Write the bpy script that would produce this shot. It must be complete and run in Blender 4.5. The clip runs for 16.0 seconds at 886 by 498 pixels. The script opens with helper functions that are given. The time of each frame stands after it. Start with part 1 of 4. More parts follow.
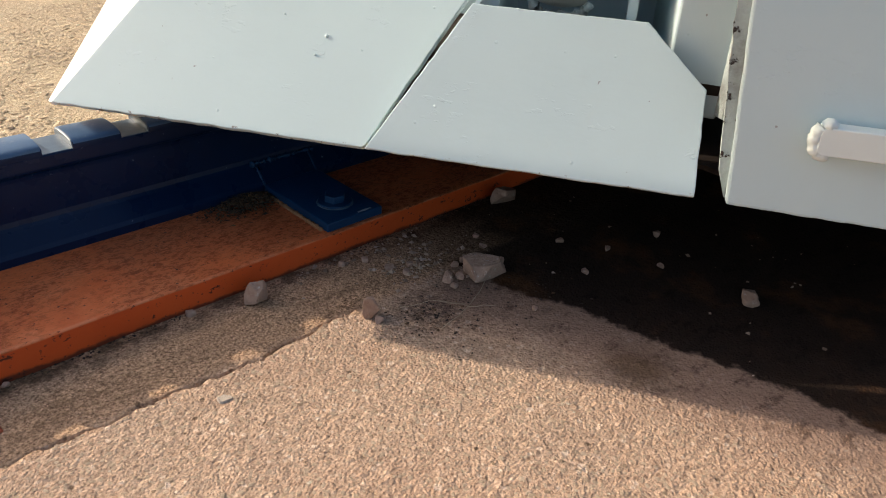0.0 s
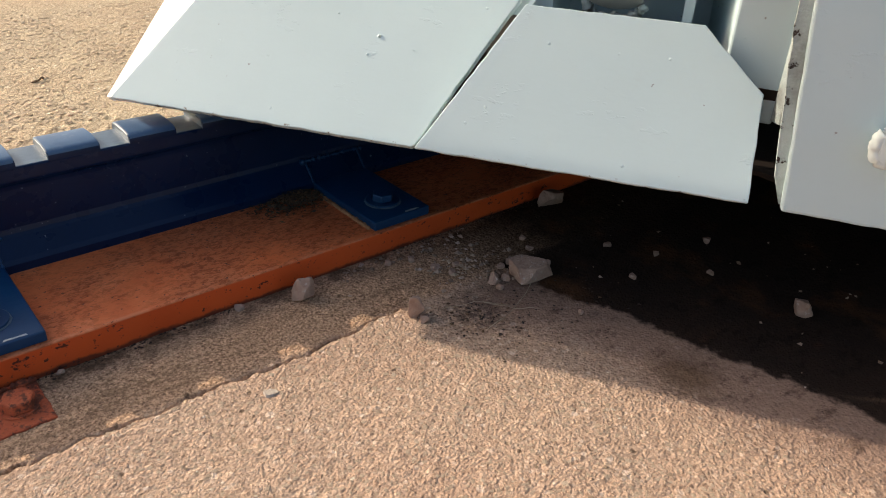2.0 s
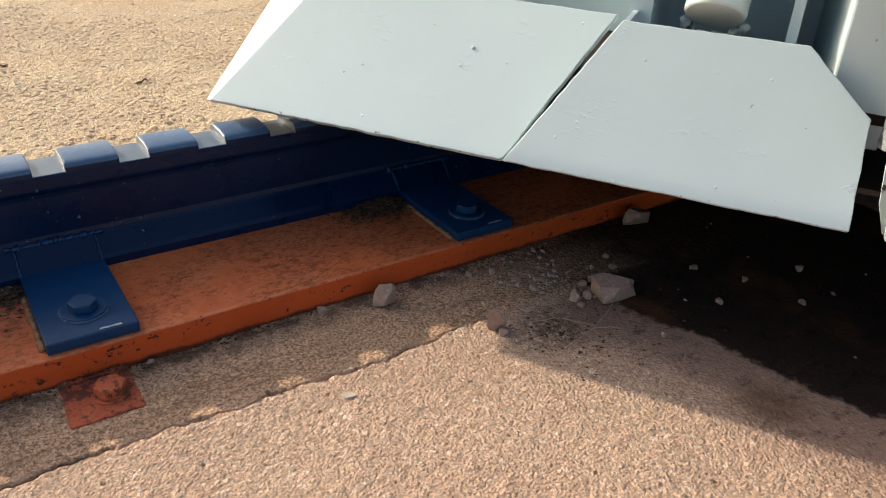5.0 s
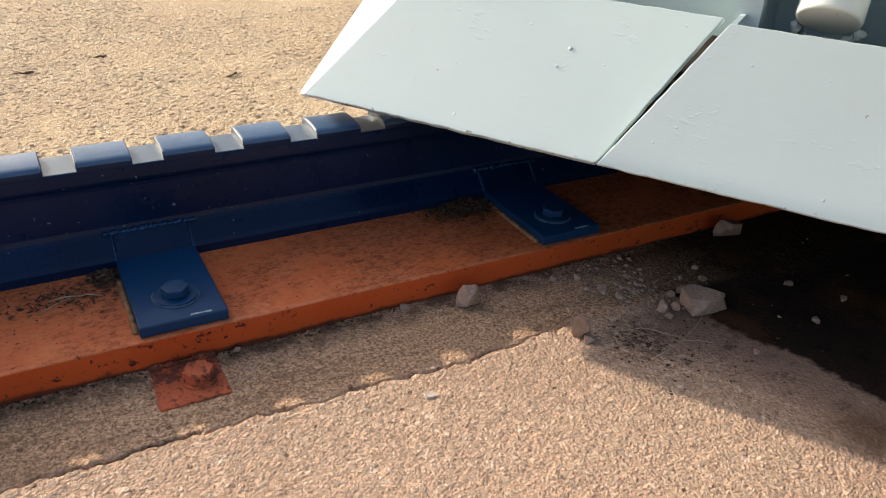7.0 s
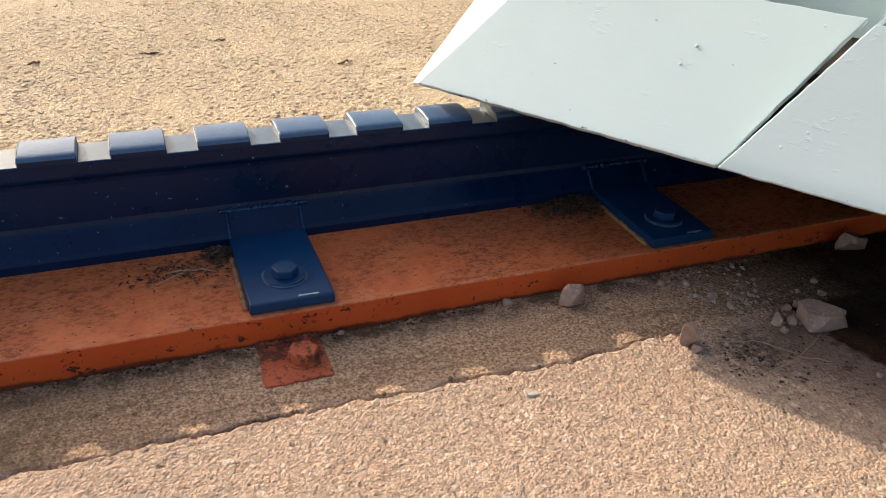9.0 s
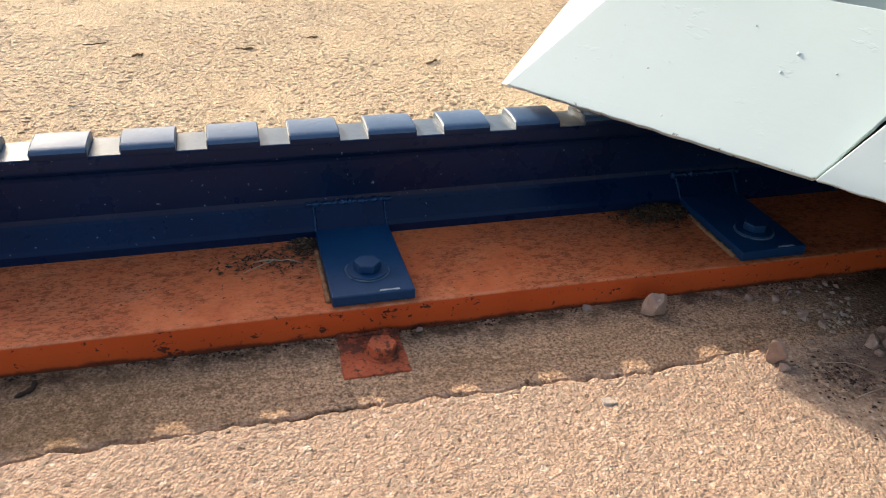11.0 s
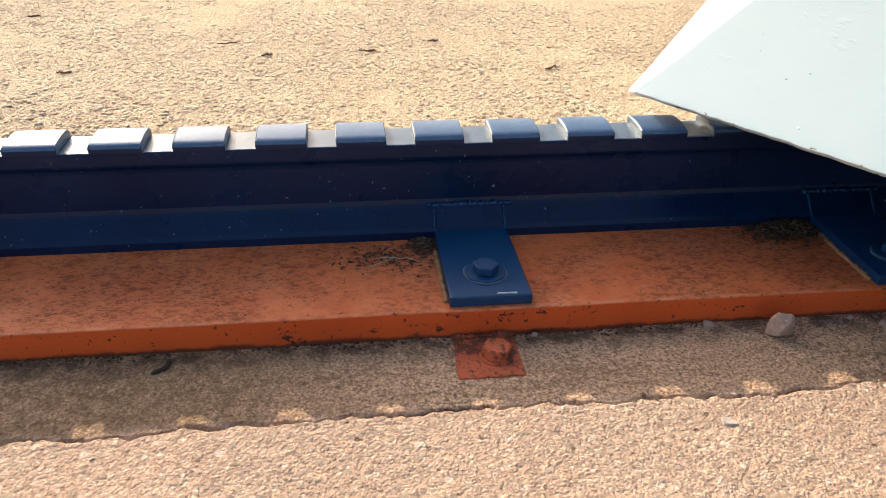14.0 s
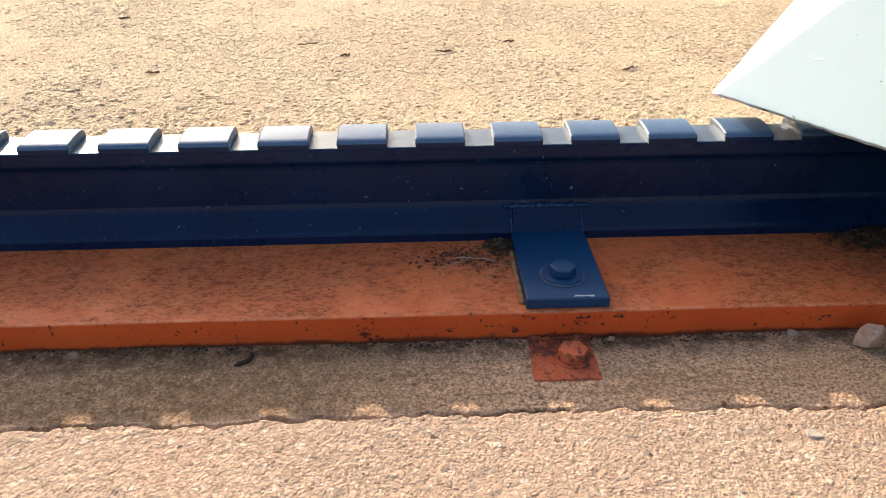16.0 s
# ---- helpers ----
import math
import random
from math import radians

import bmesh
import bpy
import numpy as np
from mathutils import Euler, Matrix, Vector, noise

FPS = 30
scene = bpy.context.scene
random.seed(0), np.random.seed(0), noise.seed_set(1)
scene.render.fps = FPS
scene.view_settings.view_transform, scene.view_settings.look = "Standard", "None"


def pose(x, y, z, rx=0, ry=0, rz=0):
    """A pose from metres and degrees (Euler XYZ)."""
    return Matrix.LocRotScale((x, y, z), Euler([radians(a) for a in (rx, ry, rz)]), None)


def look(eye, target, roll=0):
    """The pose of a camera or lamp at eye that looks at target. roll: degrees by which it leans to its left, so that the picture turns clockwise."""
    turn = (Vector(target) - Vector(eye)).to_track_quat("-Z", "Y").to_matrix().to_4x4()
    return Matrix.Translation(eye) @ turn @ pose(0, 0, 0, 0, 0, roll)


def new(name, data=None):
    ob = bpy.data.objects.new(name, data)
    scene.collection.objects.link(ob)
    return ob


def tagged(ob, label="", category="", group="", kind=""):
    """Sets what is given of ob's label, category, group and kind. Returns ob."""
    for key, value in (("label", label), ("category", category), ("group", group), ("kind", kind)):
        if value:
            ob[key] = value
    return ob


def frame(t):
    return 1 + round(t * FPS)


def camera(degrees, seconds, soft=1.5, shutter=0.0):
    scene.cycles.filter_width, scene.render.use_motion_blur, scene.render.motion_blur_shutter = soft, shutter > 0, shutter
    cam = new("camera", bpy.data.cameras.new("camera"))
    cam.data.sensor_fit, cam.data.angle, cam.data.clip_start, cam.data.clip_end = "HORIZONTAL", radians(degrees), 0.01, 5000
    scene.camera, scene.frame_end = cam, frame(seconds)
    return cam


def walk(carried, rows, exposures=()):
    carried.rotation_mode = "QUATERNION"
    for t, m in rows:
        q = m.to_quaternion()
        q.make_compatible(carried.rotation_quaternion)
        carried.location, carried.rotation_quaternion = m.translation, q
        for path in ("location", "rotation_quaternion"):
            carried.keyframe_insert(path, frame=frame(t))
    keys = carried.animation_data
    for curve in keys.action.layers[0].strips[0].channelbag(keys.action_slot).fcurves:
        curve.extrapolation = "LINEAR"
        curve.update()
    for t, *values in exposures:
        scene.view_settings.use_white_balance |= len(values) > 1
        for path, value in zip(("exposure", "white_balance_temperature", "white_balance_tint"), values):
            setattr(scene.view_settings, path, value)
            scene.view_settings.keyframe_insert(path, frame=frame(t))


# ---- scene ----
# ---- camera and its walk ----
cam = camera(58.2, 16.0, soft=1.0)
PATH = [
    (0.0, (-0.3118, -0.9899, 0.5815), (0.2999, -0.3724, 0.0870), 3.50),
    (0.5, (-0.3140, -0.9860, 0.5813), (0.2886, -0.3598, 0.0867), 3.54),
    (1.0, (-0.3139, -0.9859, 0.5807), (0.2758, -0.3490, 0.0841), 2.98),
    (1.5, (-0.3151, -0.9857, 0.5803), (0.2661, -0.3410, 0.0838), 3.13),
    (2.0, (-0.3163, -0.9861, 0.5798), (0.2564, -0.3329, 0.0844), 3.16),
    (2.5, (-0.3169, -0.9871, 0.5821), (0.2425, -0.3223, 0.0871), 3.20),
    (3.0, (-0.3189, -0.9856, 0.5816), (0.2304, -0.3109, 0.0886), 3.24),
    (5.5, (-0.3283, -0.9760, 0.5760), (0.1605, -0.2509, 0.0910), 3.03),
    (6.0, (-0.3330, -0.9698, 0.5733), (0.1415, -0.2351, 0.0885), 2.93),
    (6.5, (-0.3370, -0.9627, 0.5711), (0.1173, -0.2166, 0.0842), 2.89),
    (7.0, (-0.3422, -0.9593, 0.5696), (0.0895, -0.2002, 0.0825), 3.11),
    (7.5, (-0.3456, -0.9552, 0.5665), (0.0634, -0.1850, 0.0770), 3.07),
    (8.0, (-0.3499, -0.9505, 0.5642), (0.0328, -0.1684, 0.0723), 3.04),
    (8.5, (-0.3544, -0.9451, 0.5620), (0.0005, -0.1524, 0.0664), 3.14),
    (9.0, (-0.3576, -0.9435, 0.5641), (-0.0292, -0.1416, 0.0650), 2.93),
    (11.5, (-0.3693, -0.9427, 0.5625), (-0.1504, -0.1053, 0.0617), 2.51),
    (12.0, (-0.3751, -0.9416, 0.5613), (-0.1745, -0.0991, 0.0614), 2.46),
    (12.5, (-0.3792, -0.9415, 0.5618), (-0.1973, -0.0941, 0.0629), 2.34),
    (13.0, (-0.3828, -0.9399, 0.5621), (-0.2197, -0.0897, 0.0617), 2.26),
    (13.5, (-0.3860, -0.9410, 0.5627), (-0.2455, -0.0867, 0.0621), 1.90),
    (14.0, (-0.3892, -0.9427, 0.5635), (-0.2731, -0.0846, 0.0633), 1.36),
    (14.5, (-0.3929, -0.9437, 0.5632), (-0.3023, -0.0823, 0.0633), 0.96),
    (15.0, (-0.3958, -0.9426, 0.5644), (-0.3276, -0.0800, 0.0631), 0.67),
    (15.5, (-0.3995, -0.9437, 0.5653), (-0.3509, -0.0797, 0.0643), 0.29),
    (16.0, (-0.4020, -0.9450, 0.5668), (-0.3695, -0.0804, 0.0653), -0.26),
]
EXPOSURES = [(0.0, 0.62), (3.0, 0.68), (6.0, 0.74), (9.0, 0.86), (12.5, 1.05), (16.0, 1.14)]
walk(cam, [(t, look(eye, target, roll)) for t, eye, target, roll in PATH], EXPOSURES)

# ---- world, sun, exposure ----
SUN = Vector((-0.97, 1.88, 1.0)).normalized()
world = bpy.data.worlds.new("sky")
scene.world = world
world.use_nodes = True
wt = world.node_tree
sky = wt.nodes.new("ShaderNodeTexSky")
sky.sky_type = "NISHITA"
sky.sun_disc = False
sky.dust_density, sky.ozone_density = 4.0, 0.6
sky.sun_elevation = math.asin(SUN.z)
sky.sun_rotation = math.atan2(SUN.x, SUN.y)
wt.links.new(sky.outputs[0], wt.nodes["Background"].inputs[0])
wt.nodes["Background"].inputs[1].default_value = 0.135
lamp = bpy.data.lights.new("sun", "SUN")
lamp.energy, lamp.angle, lamp.color = 3.3, radians(0.5), (1.0, 0.88, 0.72)
sun = new("sun", lamp)
sun.matrix_world = look(SUN * 6, (0, 0, 0))


# ---- node helpers ----
class Nodes:
    def __init__(self, name):
        self.m = bpy.data.materials.new(name)
        self.m.use_nodes = True
        self.t = self.m.node_tree
        self.b = self.t.nodes["Principled BSDF"]
        tc = self.t.nodes.new("ShaderNodeTexCoord")
        self.co = tc.outputs["Object"]

    def n(self, kind):
        return self.t.nodes.new(kind)

    def put(self, sock, v):
        if isinstance(v, bpy.types.NodeSocket):
            self.t.links.new(v, sock)
        elif isinstance(v, (tuple, list)) and len(v) == 3 and len(sock.default_value) == 4:
            sock.default_value = (*v, 1)
        else:
            sock.default_value = v

    def noise(self, scale, detail=4, rough=0.55, vec=None, stretch=None, dist=0.0):
        k = self.n("ShaderNodeTexNoise")
        v = vec or self.co
        if stretch:
            mp = self.n("ShaderNodeMapping")
            self.put(mp.inputs["Vector"], v)
            mp.inputs["Scale"].default_value = stretch
            v = mp.outputs[0]
        self.put(k.inputs["Vector"], v)
        k.inputs["Scale"].default_value, k.inputs["Detail"].default_value = scale, detail
        k.inputs["Roughness"].default_value, k.inputs["Distortion"].default_value = rough, dist
        return k.outputs[0]

    def voronoi(self, scale, out="Distance", feature="F1", rand=1.0):
        k = self.n("ShaderNodeTexVoronoi")
        k.feature = feature
        self.put(k.inputs["Vector"], self.co)
        k.inputs["Scale"].default_value = scale
        k.inputs["Randomness"].default_value = rand
        return k.outputs[out]

    def ramp(self, fac, stops, hard=False):
        k = self.n("ShaderNodeValToRGB")
        self.put(k.inputs[0], fac)
        e = k.color_ramp.elements
        while len(e) < len(stops):
            e.new(0.5)
        for el, (p, c) in zip(e, stops):
            el.position = p
            el.color = (*c, 1) if isinstance(c, (tuple, list)) else (c, c, c, 1)
        return k.outputs[0]

    def mix(self, fac, a, b, mode="MIX"):
        k = self.n("ShaderNodeMix")
        k.data_type, k.blend_type = "RGBA", mode
        self.put(k.inputs[0], fac)
        self.put(k.inputs[6], a)
        self.put(k.inputs[7], b)
        return k.outputs[2]

    def op(self, kind, a, b=0.0, clamp=False):
        k = self.n("ShaderNodeMath")
        k.operation, k.use_clamp = kind, clamp
        self.put(k.inputs[0], a)
        self.put(k.inputs[1], b)
        return k.outputs[0]

    def span(self, v, lo, hi, a=0.0, b=1.0):
        k = self.n("ShaderNodeMapRange")
        k.interpolation_type = "SMOOTHSTEP"
        for s, x in zip(k.inputs, (v, lo, hi, a, b)):
            self.put(s, x)
        return k.outputs[0]

    def axes(self):
        k = self.n("ShaderNodeSeparateXYZ")
        self.put(k.inputs[0], self.co)
        return k.outputs

    def bump(self, h, dist=0.001, strength=1.0, below=None):
        k = self.n("ShaderNodeBump")
        self.put(k.inputs["Height"], h)
        k.inputs["Strength"].default_value = strength
        self.put(k.inputs["Distance"], dist)
        if below:
            self.t.links.new(below, k.inputs["Normal"])
        return k.outputs[0]

    def done(self, color, rough=0.6, metal=0.0, normal=None, coat=0.0, spec=None):
        self.put(self.b.inputs["Base Color"], color)
        self.put(self.b.inputs["Roughness"], rough)
        self.put(self.b.inputs["Metallic"], metal)
        if coat:
            self.b.inputs["Coat Weight"].default_value = coat
            self.b.inputs["Coat Roughness"].default_value = 0.2
        if spec is not None:
            self.b.inputs["Specular IOR Level"].default_value = spec
        if normal:
            self.t.links.new(normal, self.b.inputs["Normal"])
        return self.m


# ---- materials ----
STAIN = (0.398, -0.618)


def ground_material():
    k = Nodes("exposed_aggregate_concrete")
    x, y, z = k.axes()
    wob = k.noise(9, 4, 0.6)
    wob2 = k.noise(34, 4, 0.6)
    # stones in the cement
    cell = k.voronoi(150, "Color")
    dist = k.voronoi(150, "Distance")
    cell2 = k.voronoi(340, "Color")
    sep = k.n("ShaderNodeSeparateColor")
    k.put(sep.inputs[0], cell)
    stone = k.ramp(sep.outputs[0], [(0, (0.17, 0.105, 0.065)), (0.2, (0.31, 0.215, 0.14)), (0.6, (0.42, 0.30, 0.20)), (0.9, (0.53, 0.41, 0.29)), (1.0, (0.68, 0.58, 0.45))])
    sep2 = k.n("ShaderNodeSeparateColor")
    k.put(sep2.inputs[0], cell2)
    grain = k.ramp(sep2.outputs[1], [(0, (0.23, 0.155, 0.10)), (0.5, (0.39, 0.275, 0.185)), (1, (0.52, 0.39, 0.27))])
    base = k.mix(k.span(dist, 0.25, 0.6), stone, grain)
    base = k.mix(0.42, base, k.mix(k.noise(55, 6, 0.75), (0.30, 0.205, 0.135), (0.49, 0.365, 0.25)))
    chip = k.voronoi(46, "Distance")
    pick = k.n("ShaderNodeSeparateColor")
    k.put(pick.inputs[0], k.voronoi(46, "Color"))
    chips = k.op("MULTIPLY", k.span(k.op("ADD", chip, k.op("MULTIPLY", k.noise(160, 3), 0.25)), 0.36, 0.30), k.op("GREATER_THAN", pick.outputs[0], 0.86))
    base = k.mix(k.op("MULTIPLY", chips, 0.7), base, (0.60, 0.49, 0.37))
    big = k.noise(3.2, 5, 0.6)
    base = k.mix(k.span(big, 0.35, 0.7, 0, 0.55), base, k.mix(1.0, base, (0.88, 0.80, 0.77), "MULTIPLY"))
    pits = k.op("MULTIPLY", k.span(k.noise(210, 4, 0.65), 0.63, 0.72), k.span(k.noise(14, 4), 0.4, 0.6, 0.25, 1.0))
    base = k.mix(k.op("MULTIPLY", pits, k.span(y, 0.0, 0.25, 0.75, 0.25)), base, (0.09, 0.055, 0.034))
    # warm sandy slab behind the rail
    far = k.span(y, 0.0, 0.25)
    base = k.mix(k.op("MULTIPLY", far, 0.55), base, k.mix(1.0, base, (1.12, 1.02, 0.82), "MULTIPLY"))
    # finer, dirty mortar strip beside the plate
    yw = k.op("ADD", y, k.op("MULTIPLY", k.op("SUBTRACT", wob2, 0.5), 0.03))
    strip = k.op("MULTIPLY", k.span(yw, -0.325, -0.30), k.span(y, -0.12, -0.16))
    fine = k.ramp(k.noise(270, 4, 0.8), [(0.38, (0.07, 0.042, 0.026)), (0.5, (0.29, 0.20, 0.13)), (0.64, (0.50, 0.365, 0.245))])
    streak = k.noise(7, 4, 0.6, stretch=(0.6, 6, 1))
    fine = k.mix(k.op("MULTIPLY", k.span(streak, 0.46, 0.66, 0, 0.75), k.span(k.noise(120, 4, 0.7), 0.4, 0.6)), fine, (0.095, 0.06, 0.032))
    base = k.mix(k.op("MULTIPLY", strip, 0.85), base, fine)
    olive = k.op("MULTIPLY", k.op("MULTIPLY", k.span(k.op("ADD", x, k.op("MULTIPLY", wob, 0.3)), -0.12, -0.42), strip), k.span(k.noise(60, 5, 0.7), 0.36, 0.62, 0.45, 1.0))
    base = k.mix(k.op("MULTIPLY", olive, 0.72), base, (0.085, 0.058, 0.028))
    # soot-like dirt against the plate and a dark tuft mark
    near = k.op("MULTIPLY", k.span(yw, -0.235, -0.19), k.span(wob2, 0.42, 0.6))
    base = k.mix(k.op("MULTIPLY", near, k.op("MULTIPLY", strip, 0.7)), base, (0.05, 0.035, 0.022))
    dx = k.op("MULTIPLY", k.op("SUBTRACT", x, 0.285), 1.0)
    dy = k.op("MULTIPLY", k.op("SUBTRACT", y, -0.375), 1.3)
    rad = k.op("SQRT", k.op("ADD", k.op("MULTIPLY", dx, dx), k.op("MULTIPLY", dy, dy)))
    rad = k.op("ADD", rad, k.op("MULTIPLY", k.op("SUBTRACT", wob2, 0.5), 0.09))
    base = k.mix(k.op("MULTIPLY", k.span(rad, 0.085, 0.010, 0, 0.8), k.span(k.noise(110, 4, 0.7), 0.36, 0.56)), base, (0.045, 0.028, 0.022))
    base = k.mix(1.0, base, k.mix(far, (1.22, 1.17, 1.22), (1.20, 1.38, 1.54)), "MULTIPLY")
    hole = k.voronoi(34, "Distance")
    which = k.n("ShaderNodeSeparateColor")
    k.put(which.inputs[0], k.voronoi(34, "Color"))
    holes = k.op("MULTIPLY", k.span(k.op("ADD", hole, k.op("MULTIPLY", k.noise(220, 3), 0.16)), 0.21, 0.15), k.op("GREATER_THAN", which.outputs[2], 0.80))
    base = k.mix(k.op("MULTIPLY", holes, 0.75), base, (0.11, 0.07, 0.045))
    speck = k.ramp(k.noise(330, 5, 0.85), [(0.35, 0.78), (0.5, 1.03), (0.64, 1.28)])
    base = k.mix(k.span(y, -0.3, 0.2, 0.85, 0.95), base, k.mix(1.0, base, speck, "MULTIPLY"))
    base = k.mix(strip, base, k.mix(1.0, base, (1.16, 1.08, 0.97), "MULTIPLY"))
    crack = k.op("MULTIPLY", k.span(z, -0.0028, -0.0052), k.span(y, 0.02, -0.02))
    base = k.mix(k.op("MULTIPLY", crack, 0.6), base, (0.045, 0.028, 0.018))
    # smooth worn patch, and the brown oil stain with the machine's shade painted in
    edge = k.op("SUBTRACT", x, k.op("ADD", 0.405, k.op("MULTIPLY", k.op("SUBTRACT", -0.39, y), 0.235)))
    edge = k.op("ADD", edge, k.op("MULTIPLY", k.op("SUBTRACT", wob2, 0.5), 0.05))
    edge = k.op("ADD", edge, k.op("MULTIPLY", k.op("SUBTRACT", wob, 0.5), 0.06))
    patch = k.op("MULTIPLY", k.span(edge, -0.16, -0.03), k.span(y, -0.3, -0.36))
    base = k.mix(k.op("MULTIPLY", patch, 0.75), base, k.mix(k.noise(220, 3), (0.170, 0.103, 0.080), (0.26, 0.168, 0.130)))
    # brown smears on the worn patch
    smear = k.op("MULTIPLY", k.span(k.noise(24, 5, 0.7, stretch=(1, 1.8, 1)), 0.52, 0.66), patch)
    base = k.mix(k.op("MULTIPLY", smear, 0.7), base, (0.085, 0.048, 0.032))
    sx, sy = k.op("SUBTRACT", x, STAIN[0]), k.op("SUBTRACT", y, STAIN[1])
    sr = k.op("ADD", k.op("SQRT", k.op("ADD", k.op("MULTIPLY", sx, sx), k.op("MULTIPLY", sy, sy))), k.op("MULTIPLY", k.op("SUBTRACT", wob2, 0.5), 0.06))
    base = k.mix(k.span(sr, 0.06, 0.01, 0, 0.7), base, (0.115, 0.068, 0.038))
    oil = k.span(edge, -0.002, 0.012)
    # soft darkening beside the stain paints dirt and the machine's shade together
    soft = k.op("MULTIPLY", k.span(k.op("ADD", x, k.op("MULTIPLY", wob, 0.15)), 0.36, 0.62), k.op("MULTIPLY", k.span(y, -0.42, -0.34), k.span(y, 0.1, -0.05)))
    oil_shade_mask = k.op("MAXIMUM", k.op("MULTIPLY", oil, k.span(y, -0.27, -0.32)), soft)
    oil_shade_color = k.ramp(wob, [(0.35, (0.004, 0.0025, 0.002)), (0.55, (0.010, 0.005, 0.003)), (0.72, (0.07, 0.028, 0.008))])
    base = k.mix(k.op("MULTIPLY", k.op("MULTIPLY", oil_shade_mask, k.span(y, -2.4, -1.4)), k.span(x, 3.5, 2.5, 0, 0.93)), base, oil_shade_color)
    lumps = k.span(k.voronoi(270, "Distance"), 0.0, 0.75, 1, 0)
    gap = k.span(k.voronoi(125, "Distance"), 0.1, 0.8, 1, 0)
    h = k.op("ADD", k.op("MULTIPLY", lumps, 0.75), k.op("MULTIPLY", k.noise(420, 4, 0.75), 0.7))
    h = k.op("ADD", h, k.op("MULTIPLY", gap, 0.7))
    h = k.op("ADD", h, k.op("MULTIPLY", k.noise(130, 4, 0.7), 2.0))
    h = k.op("SUBTRACT", h, k.op("MULTIPLY", holes, 0.9))
    hb = k.bump(h, k.span(k.op("MAXIMUM", strip, patch), 0, 1, 0.0013, 0.0009), 1.0)
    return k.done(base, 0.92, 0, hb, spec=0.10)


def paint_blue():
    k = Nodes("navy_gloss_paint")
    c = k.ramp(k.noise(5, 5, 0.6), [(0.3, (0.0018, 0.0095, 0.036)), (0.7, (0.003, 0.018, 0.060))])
    dust = k.span(k.noise(26, 6, 0.7), 0.6, 0.9, 0, 0.05)
    c = k.mix(dust, c, (0.22, 0.20, 0.19))
    chip = k.span(k.noise(190, 3, 0.5), 0.715, 0.74)
    c = k.mix(k.op("MULTIPLY", chip, 0.6), c, (0.30, 0.34, 0.38))
    r = k.span(k.noise(18, 4), 0.3, 0.75, 0.24, 0.4)
    hb = k.bump(k.noise(60, 4, 0.5, stretch=(0.4, 1, 1)), 0.0007, 0.5)
    return k.done(c, r, 0, hb, spec=0.22)


# rail blue brightened for the clips: sky reflection put into the colour
def paint_blue_clip():
    k = Nodes("blue_gloss_paint_with_sky_sheen")
    c = k.ramp(k.noise(12, 5, 0.6), [(0.3, (0.003, 0.030, 0.088)), (0.7, (0.006, 0.046, 0.125))])
    c = k.mix(k.span(k.noise(70, 6, 0.7), 0.6, 0.85, 0, 0.2), c, (0.16, 0.20, 0.22))
    return k.done(c, 0.38, 0, k.bump(k.noise(80, 4, 0.5), 0.0006, 0.5), spec=0.3)


# worn paint; on notch floors the pale blue also stands for reflected sky
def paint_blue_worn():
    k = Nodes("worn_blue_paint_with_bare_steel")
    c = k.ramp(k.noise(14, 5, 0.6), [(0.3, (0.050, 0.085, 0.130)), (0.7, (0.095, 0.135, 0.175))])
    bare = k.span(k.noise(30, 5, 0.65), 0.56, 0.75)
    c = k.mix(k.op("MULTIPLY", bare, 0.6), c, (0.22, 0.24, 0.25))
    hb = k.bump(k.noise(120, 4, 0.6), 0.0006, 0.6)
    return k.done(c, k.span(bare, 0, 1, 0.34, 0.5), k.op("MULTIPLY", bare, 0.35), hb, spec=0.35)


# dusty rail blue, paled to paint in the sky's reflection on the tooth tops
def paint_blue_sheen():
    k = Nodes("blue_paint_with_sky_sheen")
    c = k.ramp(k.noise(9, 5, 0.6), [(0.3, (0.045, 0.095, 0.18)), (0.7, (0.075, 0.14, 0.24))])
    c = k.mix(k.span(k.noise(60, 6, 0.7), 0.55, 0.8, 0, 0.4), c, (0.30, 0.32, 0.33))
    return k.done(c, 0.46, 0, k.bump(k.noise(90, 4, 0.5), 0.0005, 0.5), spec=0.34)


